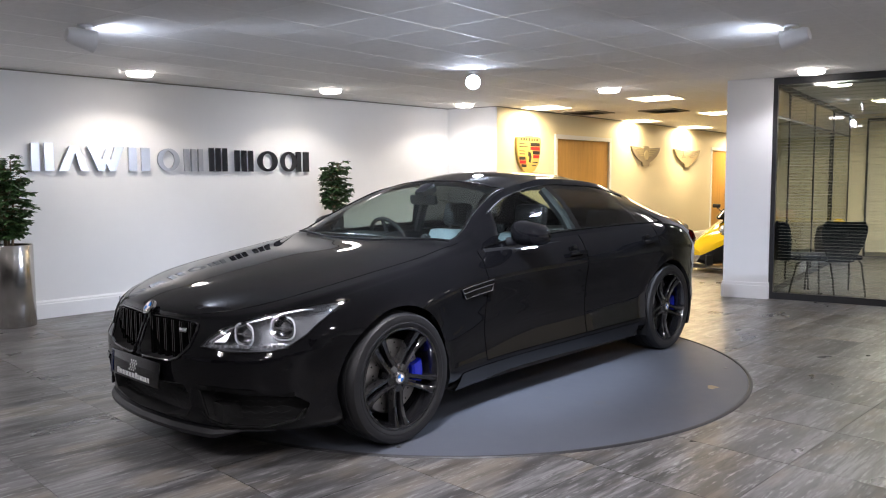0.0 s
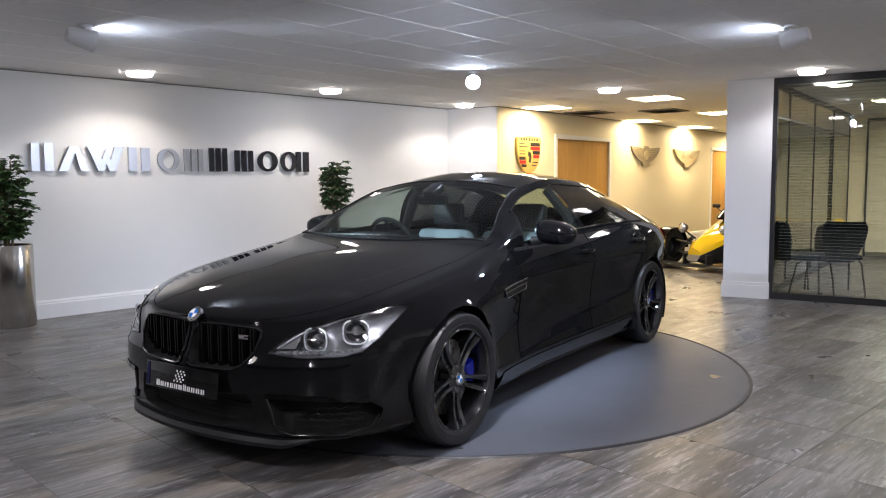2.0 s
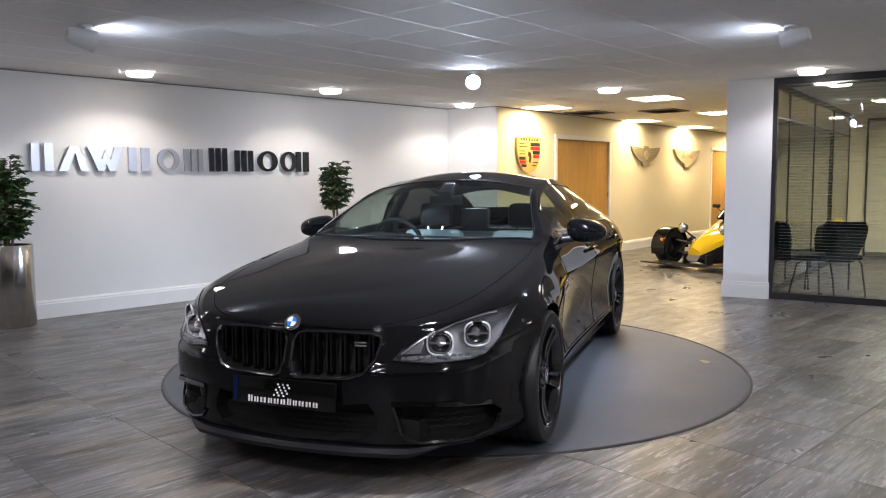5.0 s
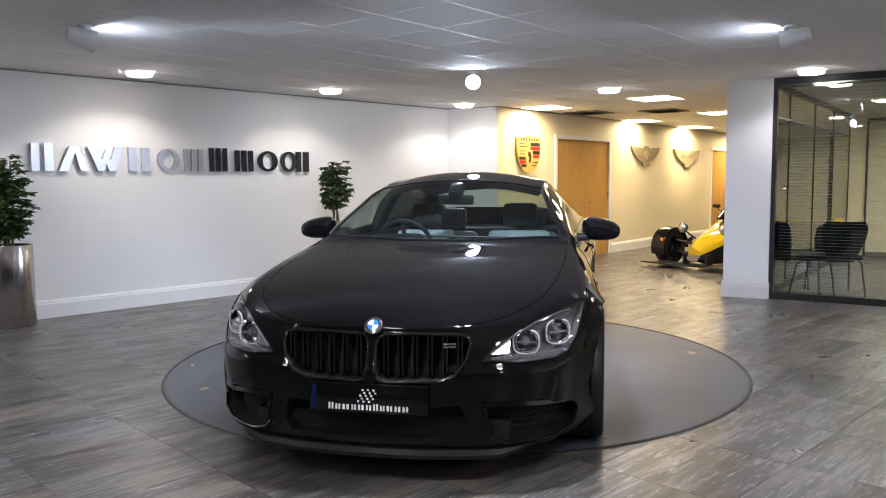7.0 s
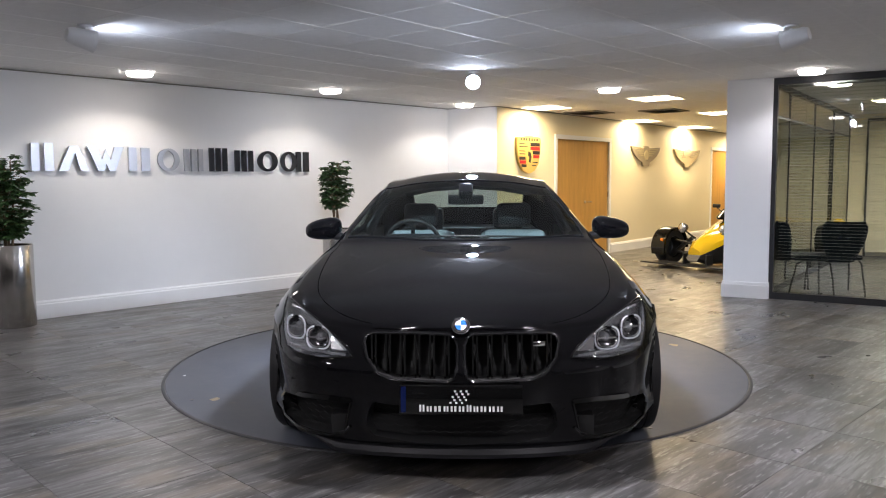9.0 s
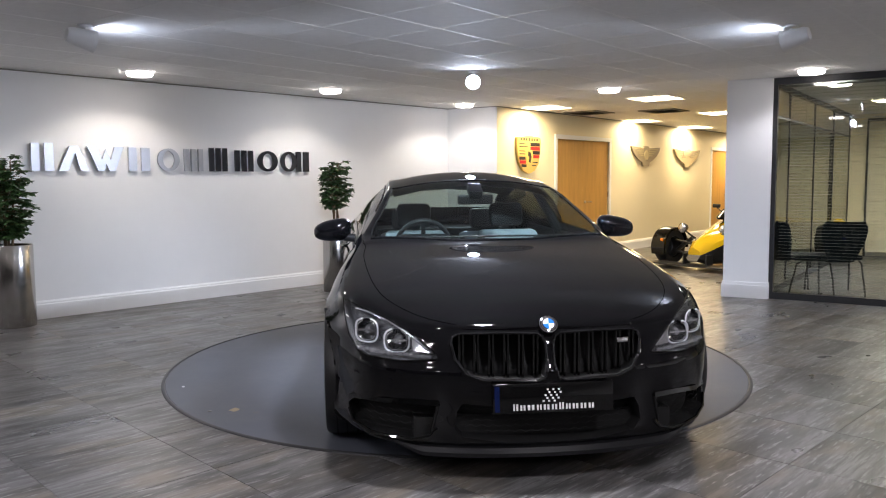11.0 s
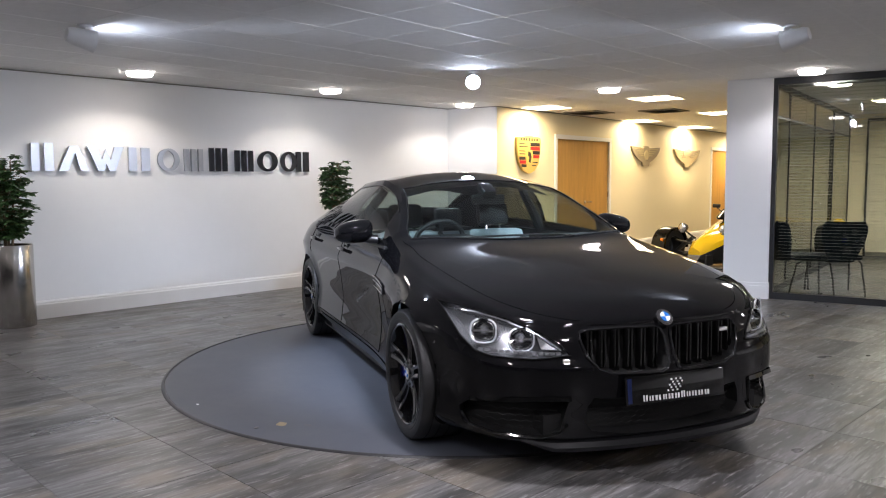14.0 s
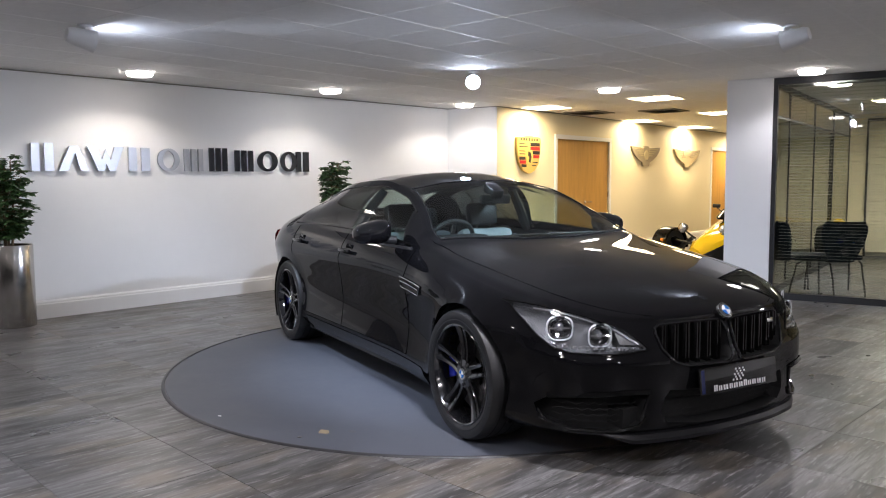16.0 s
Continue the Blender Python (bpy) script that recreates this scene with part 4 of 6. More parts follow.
        for i in range(3):
            bm.faces.new((a[i], a[i + 1], b[i + 1], b[i])), bm.faces.new((b[i], b[i + 1], c[i + 1], c[i]))
        part("blade", bm, gloss_black, sd, smooth=30)
        lip = [Vector((front_x(y, z) + 0.006, y * side, z)) for y, z in ((0.505, 0.262), (0.535, 0.226), (0.61, 0.206), (0.70, 0.204), (0.79, 0.206), (0.87, 0.232), (0.890, 0.285))]
        seam(sd, lip, "intake_lip", 0.008, gloss_black)
        rib = [Vector((front_x(y, z) + 0.003, y * side, z)) for y, z in ((0.497, 0.380), (0.512, 0.320), (0.528, 0.240))]
        seam(sd, rib, "intake_rib", 0.007, gloss_black)
        # tail lamp
        bm = bmesh.new()
        pts = []
        for z in (0.80, 0.84, 0.88, 0.92):
            row = []
            for x in (-3.62, -3.72, -3.80, -3.87, -3.93):
                p = skin_point(x, int((z - 0.25) / 0.77 * NB))
                row.append(bm.verts.new((p.x - 0.004, (p.y + 0.005) * side, z)))
            pts.append(row)
        for r0, r1 in zip(pts[:-1], pts[1:]):
            for i in range(4):
                bm.faces.new((r0[i], r0[i + 1], r1[i + 1], r1[i]))
        part("tail_lamp", bm, tail_red, car, "dark red tail lamp")
        # side gill
        g = part("side_gill", gill(side), gloss_black, car, "black side vent with a bright fin")
        bm = bmesh.new()
        out = Vector((0, 0.009 * side, 0))
        top = [skin_point(x, 21) * flip + out + Vector((0, 0, 0.020)) for x in (-0.45, -0.55, -0.65, -0.76)]
        low = [skin_point(x, 20) * flip + out + Vector((0, 0, -0.016)) for x in (-0.49, -0.57, -0.66, -0.75)]
        bm_tube(bm, top + low[::-1] + top[:1], 0.0035, 8)
        bm_tube(bm, [p.lerp(q, 0.42) for p, q in zip(top, low)], 0.0045, 8)
        part("fin", bm, chrome, g, "bright chrome fin")
        # sill blade
        bm = bmesh.new()
        cs = [i for i in range(len(COLS)) if -2.52 < COLS[i][0].x < -0.44]
        a = [bm.verts.new(COLS[i][3] * flip + Vector((0, 0.004 * side, 0))) for i in cs]
        b = [bm.verts.new(COLS[i][1] * flip + Vector((0, 0.022 * side, 0.005))) for i in cs]
        c = [bm.verts.new(COLS[i][0] * flip + Vector((0, 0.014 * side, -0.03))) for i in cs]
        d = [bm.verts.new(COLS[i][0] * flip + Vector((0, -0.06 * side, -0.03))) for i in cs]
        for q0, q1 in ((a, b), (b, c), (c, d)):
            for i in range(len(cs) - 1):
                bm.faces.new((q0[i], q0[i + 1], q1[i + 1], q1[i]))
        part("sill", bm, paint, car, "gloss black side sill", smooth=30)
        mirror(car, side)
    # lower middle intake
    bm = pockets["low", 1]
    other = bmesh.new()
    for key in (1, -1):
        me = bpy.data.meshes.new("tmp")
        pockets["low", key].to_mesh(me)
        other.from_mesh(me)
        bpy.data.meshes.remove(me)
    bmesh.ops.remove_doubles(other, verts=other.verts, dist=0.001)
    low = part("lower_intake", recess(other, (-0.12, 0, 0), 0.97), void_black, car, "wide black lower air intake")
    for j in range(5):
        z = 0.235 + 0.026 * j
        pts = [Vector((front_x(abs(y), z) - 0.05, y, z + (0.011 if (i + j) % 2 else 0))) for i, y in enumerate([-0.40 + 0.025 * i for i in range(33)])]
        seam(low, pts, "mesh_wire", 0.0015, void_black)
    # front splitter
    bm = bmesh.new()
    cs = [i for i in range(len(COLS)) if COLS[i][2].x > 0.52 and COLS[i][2].y < 0.82]
    pts = [COLS[i][1] for i in cs]
    line = [Vector((p.x, -p.y, 0)) for p in reversed(pts)] + [Vector((p.x, p.y, 0)) for p in pts[1:]]
    out = []
    for i, p in enumerate(line):
        d = (line[min(i + 1, len(line) - 1)] - line[max(i - 1, 0)]).normalized()
        nrm = Vector((d.y, -d.x, 0))
        nrm = nrm if nrm.x > 0 else -nrm
        reach = 0.026 * min(1, max(0.04, (0.70 - abs(p.y)) / 0.14))
        out.append((p, nrm, reach))
    rows = [[bm.verts.new(p + n * (k * w + o) + Vector((0, 0, 0.19 + (z - 0.19) * (0.15 + 0.85 * w / 0.026)))) for p, n, w in out] for k, o, z in ((0, -0.02, 0.186), (0.4, 0.0, 0.178), (1, 0, 0.158), (0.95, 0, 0.140), (0.0, -0.1, 0.138))]
    for q0, q1 in zip(rows[:-1], rows[1:]):
        for i in range(len(line) - 1):
            bm.faces.new((q0[i], q0[i + 1], q1[i + 1], q1[i]))
    part("front_splitter", bm, splitter_mat, car, "satin dark front splitter lip", smooth=25)
    # cowl seal and underside
    seam(car, [COLS[C_COWL][r] * Vector((1, s, 1)) + Vector((-0.004, 0, 0.003)) for s, rr in ((1, range(R_SCREEN, R_TOP + 1)), (-1, range(R_TOP - 1, R_SCREEN - 1, -1))) for r in rr],
         "cowl_seal", 0.006, trim_black)
    seam(car, [COLS[C_HEAD][r] * Vector((1, s, 1)) for s, rr in ((1, range(R_SCREEN, R_TOP + 1)), (-1, range(R_TOP - 1, R_SCREEN - 1, -1))) for r in rr],
         "screen_seal", 0.005, trim_black)
    bm = bmesh.new()
    bm_box(bm, -3.95, 0.85, -0.60, 0.60, 0.17, 0.30)
    bm_box(bm, -2.55, -0.42, -0.88, 0.88, 0.17, 0.24)
    part("underbody", bm, void_black, car, smooth=0)


def gill(side):
    bm = bmesh.new()
    flip = Vector((1, side, 1))
    top = [skin_point(x, 21) * flip + Vector((0, 0.006 * side, 0.020)) for x in (-0.45, -0.55, -0.65, -0.76)]
    low = [skin_point(x, 20) * flip + Vector((0, 0.006 * side, -0.016)) for x in (-0.49, -0.57, -0.66, -0.75)]
    a, b = [bm.verts.new(p) for p in top], [bm.verts.new(p) for p in low]
    for i in range(3):
        bm.faces.new((a[i], a[i + 1], b[i + 1], b[i]))
    r = bmesh.ops.extrude_face_region(bm, geom=bm.faces[:])
    for v in [g for g in r["geom"] if isinstance(g, bmesh.types.BMVert)]:
        v.co.y -= 0.03 * side
    return bm


def mirror(car, side):
    """Door mirror: a rounded shell on a stalk, with its glass."""
    bm = bmesh.new()
    r = bmesh.ops.create_uvsphere(bm, u_segments=32, v_segments=20, radius=1.0)
    for v in bm.verts:
        x, y, z = v.co
        sq = lambda q, e: math.copysign(abs(q) ** e, q)
        y2 = sq(y, 0.75)
        v.co = Vector((max(sq(x, 0.8) * 0.100, -0.050), y2 * 0.126 * side, sq(z, 0.72) * 0.074 * (1 - 0.18 * y2) - 0.012 * y2))
    bmesh.ops.translate(bm, verts=bm.verts, vec=(-1.06, 0.992 * side, 1.038))
    mr = part("mirror", bm, paint, car, "gloss black door mirror")
    bm = bmesh.new()
    bm_tube(bm, [(-1.02, 0.84 * side, 0.985), (-1.03, 0.90 * side, 0.990), (-1.05, 0.97 * side, 1.008)], 0.028, 12)
    part("stalk", bm, satin_black, mr)
    bm = bmesh.new()
    bm_lathe(bm, [(0, 0), (0.055, 0), (0.057, 0.004)], 24, Matrix.Translation((-1.107, 1.008 * side, 1.036)) @ Matrix.Diagonal((1, 1.5, 0.95, 1)) @ pose(0, 0, 0, 0, -90))
    part("mirror_glass", bm, chrome, mr)


def roundel(car):
    bm = bmesh.new()
    m = pose(0.912, 0, 0.722, 0, 52, 0)
    bm_lathe(bm, [(0, 0.008), (0.032, 0.008), (0.041, 0.004), (0.042, -0.01)], 32, m)
    b = part("roundel", bm, chrome, car, "round badge with blue and white quarters")
    bm = bmesh.new()
    bm_lathe(bm, [(0.026, 0.0088), (0.038, 0.0062), (0.038, 0.005)], 32, m)
    part("ring", bm, gloss_black, b)
    for k in range(4):
        bm = bmesh.new()
        c = bm.verts.new((0, 0, 0.0095))
        arc = [bm.verts.new((0.026 * math.cos(math.pi / 2 * (k + j / 6)), 0.026 * math.sin(math.pi / 2 * (k + j / 6)), 0.0095)) for j in range(7)]
        for p, q in zip(arc[:-1], arc[1:]):
            bm.faces.new((c, p, q))
        bmesh.ops.transform(bm, matrix=m, verts=bm.verts)
        part("quarter", bm, roundel_blue if k % 2 else roundel_white, b, smooth=0)
    # small bright grille emblem
    bm = bmesh.new()
    bm_box(bm, -0.004, 0.004, -0.028, 0.028, -0.011, 0.011, pose(front_x(0.35, 0.64) + 0.002, 0.345, 0.642, 0, -8, 10), 0.003)
    part("emblem", bm, chrome, car, "small bright grille emblem")


def plate(car):
    """Black show plate with white printed bars and a checker mark."""
    bm = bmesh.new()
    m = pose(1.004, 0, 0.418, 0, -6, 0)
    bm_box(bm, -0.006, 0.006, -0.27, 0.27, -0.066, 0.062, m, 0.003)
    p = part("show_plate", bm, gloss_black, car, "gloss black show plate with white print")
    bm = bmesh.new()
    bm_box(bm, 0.0062, 0.0072, -0.262, -0.240, -0.058, 0.054, m)
    part("blue_band", bm, band_blue, p, smooth=0)
    x = -0.183
    for k, w in enumerate((0.032, 0.032, 0.042, 0.030, 0.036, 0.034, 0.030, 0.030, 0.036, 0.036, 0.034)):
        tall = 0.0145 if k in (0, 6) else 0.0115
        for y0, wide in ((0.06 * w, 0.26 * w), (0.50 * w, 0.26 * w)):
            bm = bmesh.new()
            bm_box(bm, 0.0062, 0.0076, x + y0, x + y0 + wide, -0.054, -0.054 + 2 * tall, m)
            part("print_bar", bm, print_white, p, smooth=0)
        x += w
    for i in range(6):
        for j in range(5):
            if (i + j) % 2 == 0:
                y, z = -0.050 + i * 0.0125 + j * 0.005, -0.020 + j * 0.0125
                bm = bmesh.new()
                bm_box(bm, 0.0062, 0.0076, y, y + 0.0095, z, z + 0.0080, m)
                part("print_check", bm, print_white, p, smooth=0)


def seat(car, x, y, back_h, mat):
    s = thing("seat", "", "")
    s.parent = car
    s.matrix_basis = pose(x, y, 0.28)
    bm = bmesh.new()
    bm_box(bm, -0.27, 0.27, -0.25, 0.25, 0.0, 0.20, None, 0.05)
    part("cushion", bm, mat, s)
    bm = bmesh.new()
    bm_box(bm, -0.07, 0.07, -0.25, 0.25, 0.0, back_h, pose(-0.26, 0, 0.12, 0, -16, 0), 0.055)
    b = part("backrest", bm, mat, s, "pale blue-grey leather backrest")
    for sy in (-1, 1):
        bm = bmesh.new()
        bm_box(bm, -0.05, 0.12, -0.035, 0.035, 0.05, back_h - 0.08, pose(-0.25, sy * 0.22, 0.13, 0, -16, 0), 0.03)
        part("bolster", bm, dark_leather, b)
    bm = bmesh.new()
    bm_box(bm, -0.045, 0.045, -0.135, 0.135, 0.0, 0.19, pose(-0.26 - 0.29 * (back_h + 0.02), 0, 0.13 + 0.955 * (back_h + 0.02), 0, -10, 0), 0.04)
    h = part("headrest", bm, dark_leather, s, "dark leather headrest")
    for sy in (-0.06, 0.06):
        bm = bmesh.new()
        bm_tube(bm, [(-0.26 - 0.27 * back_h, sy, 0.12 + 0.94 * back_h), (-0.27 - 0.29 * back_h, sy, 0.18 + 0.96 * back_h)], 0.007, 8)
        part("post", bm, chrome, h)


def interior(car):
    for x, y, hh in ((-1.42, 0.37, 0.60), (-1.42, -0.37, 0.60), (-2.42, 0.36, 0.52), (-2.42, -0.36, 0.52)):
        seat(car, x, y, hh, leather)
    bm = bmesh.new()
    prof = [(-0.50, 0.93), (-0.75, 0.965), (-0.98, 0.945), (-1.06, 0.88), (-1.02, 0.62), (-0.5, 0.6)]
    bm_prism(bm, prof, -0.74, 0.74)
    part("dashboard", bm, dark_leather, car, "dark leather dashboard", smooth=25)
    bm = bmesh.new()
    bm_box(bm, -1.04, -0.86, -0.56, -0.20, 0.94, 1.005, None, 0.03)
    part("instrument_hood", bm, dark_leather, car)
    sw = part("steering_wheel", torus_mesh(0.185, 0.016, Matrix.Translation((-1.13, -0.37, 0.925)) @ pose(0, 0, 0, 0, -66, 0)), dark_leather, car, "black leather steering wheel")
    bm = bmesh.new()
    m = Matrix.Translation((-1.13, -0.37, 0.925)) @ pose(0, 0, 0, 0, -66, 0)
    bm_lathe(bm, [(0, 0.02), (0.06, 0.015), (0.065, -0.02), (0, -0.03)], 20, m)
    for a in (0, 180, 270):
        bm_box(bm, 0.04, 0.18, -0.014, 0.014, -0.008, 0.006, m @ pose(0, 0, 0, 0, 0, a + 90))
    part("spokes", bm, dark_leather, sw)
    bm = bmesh.new()
    bm_tube(bm, [(-1.1, -0.37, 0.91), (-0.95, -0.37, 0.86)], 0.03, 10)
    part("column", bm, satin_black, sw)
    # rear-view mirror and sensor pod
    bm = bmesh.new()
    bm_box(bm, -0.018, 0.018, -0.125, 0.125, -0.035, 0.035, pose(-1.12, 0, 1.235, 0, 12, 0), 0.014)
    rv = part("rear_view_mirror", bm, satin_black, car)
    bm = bmesh.new()
    bm_box(bm, -0.10, 0.04, -0.05, 0.05, 0.0, 0.07, pose(-1.13, 0, 1.25, 0, 28, 0), 0.02)
    part("sensor_pod", bm, satin_black, rv)
    # cabin tub, pillar linings, headlining, parcel shelf
    bm = bmesh.new()
    bm_box(bm, -3.4, -0.5, -0.83, 0.83, 0.245, 0.29)
    bm_box(bm, -0.56, -0.5, -0.83, 0.83, 0.29, 0.9)
    for s in (-1, 1):
        bm_box(bm, -3.0, -0.78, s * 0.83 - 0.03, s * 0.83 + 0.03, 0.29, 0.955)
    bm_box(bm, -3.45, -2.84, -0.62, 0.62, 0.85, 0.93)
    part("cabin_lining", bm, dark_leather, car, smooth=0)
    bm = bmesh.new()
    bm_box(bm, -1.95, -1.0, -0.13, 0.13, 0.29, 0.62, None, 0.03)
    part("centre_console", bm, dark_leather, car)
    for s in (-1, 1):
        bm = bmesh.new()
        bm_tube(bm, [(-1.83, s * 0.79, 0.96), (-1.80, s * 0.70, 1.12), (-1.74, s * 0.57, 1.30)], 0.04, 8, 0.8)
        part("pillar_lining", bm, dark_leather, car)
    bm = bmesh.new()
    rows = []
    for x in (-1.28, -1.5, -1.8, -2.2, -2.55, -2.72):
        rows.append([bm.verts.new((x, y, rail_z(x) - 0.02 + (mid_z(x) - rail_z(x)) * (1 - (abs(y) / 0.6) ** 2) - 0.02)) for y in (-0.56, -0.3, 0, 0.3, 0.56)])
    for a, b in zip(rows[:-1], rows[1:]):
        for i in range(4):
            bm.faces.new((a[i], a[i + 1], b[i + 1], b[i]))
    part("headlining", bm, dark_leather, car)
    # wiper arms
    for y0, y1 in ((-0.55, 0.05), (-0.02, 0.6)):
        bm = bmesh.new()
        pts = []
        for u in (0, 0.33, 0.66, 1):
            y = y0 + (y1 - y0) * u
            x = -0.46 - 0.20 * (y / 0.8) ** 2 - 0.02
            pts.append((x - 0.02, y, mid_z(-0.47) + 0.012 - 0.03 * (y / 0.8) ** 2))
        bm_tube(bm, pts, 0.007, 6)
        part("wiper", bm, satin_black, car, "black wiper arm")


def torus_mesh(R, r, m, n=40, k=10):
    bm = bmesh.new()
    bm_lathe(bm, [(R + r * math.cos(2 * math.pi * j / k), r * math.sin(2 * math.pi * j / k)) for j in range(k)], n, m, closed=True)
    return bm


car = thing("car", "gloss black four-door coupe with black alloy wheels on the turntable", "car")
car_body(car)
for wx in WHEELS:
    for ws in (1, -1):
        wheel(car, wx, ws)
roundel(car)
plate(car)
interior(car)


# ---- turntable ----
DISC_TOP = 0.004
bm = bmesh.new()
bm_lathe(bm, [(0, 0.0), (2.095, 0.0), (2.095, DISC_TOP - 0.002), (2.092, DISC_TOP), (0, DISC_TOP)], 160)
turntable = thing("turntable", "round grey-blue painted vehicle turntable set in the floor", "turntable", pose(*DISC, 0))
part("plate", bm, disc_mat, turntable, smooth=30)
bm = bmesh.new()
bm_lathe(bm, [(2.098, -0.002), (2.098, 0.006), (2.102, 0.009), (2.112, 0.009), (2.118, 0.005), (2.122, -0.002)], 160)
solo("turntable_rim", bm, rim_mat, "thin dark metal ring round the turntable", "rim", pose(*DISC, 0), "structure")

# ---- the wall sign: plain raised shapes in steel and black ----
def wall_sign():
    m, n = along(SIGN_A, SIGN_B)
    sign = thing("raised_sign", "raised wall sign of brushed steel and gloss black shapes", "sign", m @ pose(0.10, 0, 1.505))
    ring = [(0.5 + 0.5 * math.cos(2 * math.pi * k / 32), 0.5 + 0.5 * math.sin(2 * math.pi * k / 32)) for k in range(32)]
    core = [(0.5 + 0.27 * math.cos(2 * math.pi * k / 32), 0.5 + 0.38 * math.sin(2 * math.pi * k / 32)) for k in range(32)]

    def bar(x0, x1, z0=0.0, z1=1.0):
        return [(x0, z0), (x1, z0), (x1, z1), (x0, z1)]
    wedge, drop = [(0, 0), (0.30, 0), (0.56, 0.72), (0.72, 0), (1, 0), (0.66, 1), (0.38, 1)], [(0, 1), (0.28, 0), (0.44, 0), (0.5, 0.3), (0.58, 0), (0.74, 0), (1, 1), (0.74, 1), (0.62, 0.45), (0.5, 0.9), (0.38, 0.45), (0.26, 1)]
    pair, trio = [bar(0.04, 0.36), bar(0.56, 0.92)], [bar(0.04, 0.26), bar(0.38, 0.60), bar(0.72, 0.94)]
    row = ((0.00, 0.27, 0, pair), (0.27, 0.60, 0, [wedge]), (0.56, 0.98, 0, [drop]), (0.99, 1.29, 0, pair), (1.33, 1.62, 0, [None]), (1.64, 1.93, 0, trio),
           (1.96, 2.25, 1, trio), (2.30, 2.61, 1, trio), (2.63, 2.95, 1, [None]), (2.97, 3.24, 1, [None]), (3.20, 3.45, 1, pair))
    for k, (a, b, dark, shapes) in enumerate(row):
        big = 0.275 if k in (0, 6) else 0.255
        place = lambda q: [(a + x * (b - a - 0.03), z * big) for x, z in q]
        for shape in shapes:
            bm = bmesh.new()
            if shape is None:
                o, c = place(ring), place(core)
                loops = [[bm.verts.new((x, d, z)) for x, z in q] for q, d in ((o, -0.018), (o, -0.045), (c, -0.045), (c, -0.018))]
                for p, q in zip(loops, loops[1:] + loops[:1]):
                    for i in range(32):
                        bm.faces.new((p[i], p[(i + 1) % 32], q[(i + 1) % 32], q[i]))
            else:
                bm_prism(bm, place(shape), -0.045, -0.018)
            part("raised_shape", bm, letter_dark if dark else letter_steel, sign, "gloss black raised shape" if dark else "brushed steel raised shape", smooth=25)
        bm = bmesh.new()
        for u in (0.2, 0.75):
            bm_box(bm, a + u * (b - a) - 0.006, a + u * (b - a) + 0.006, -0.02, 0.001, 0.10, 0.112)
        part("stand_off", bm, dark_metal, sign, smooth=0)


wall_sign()


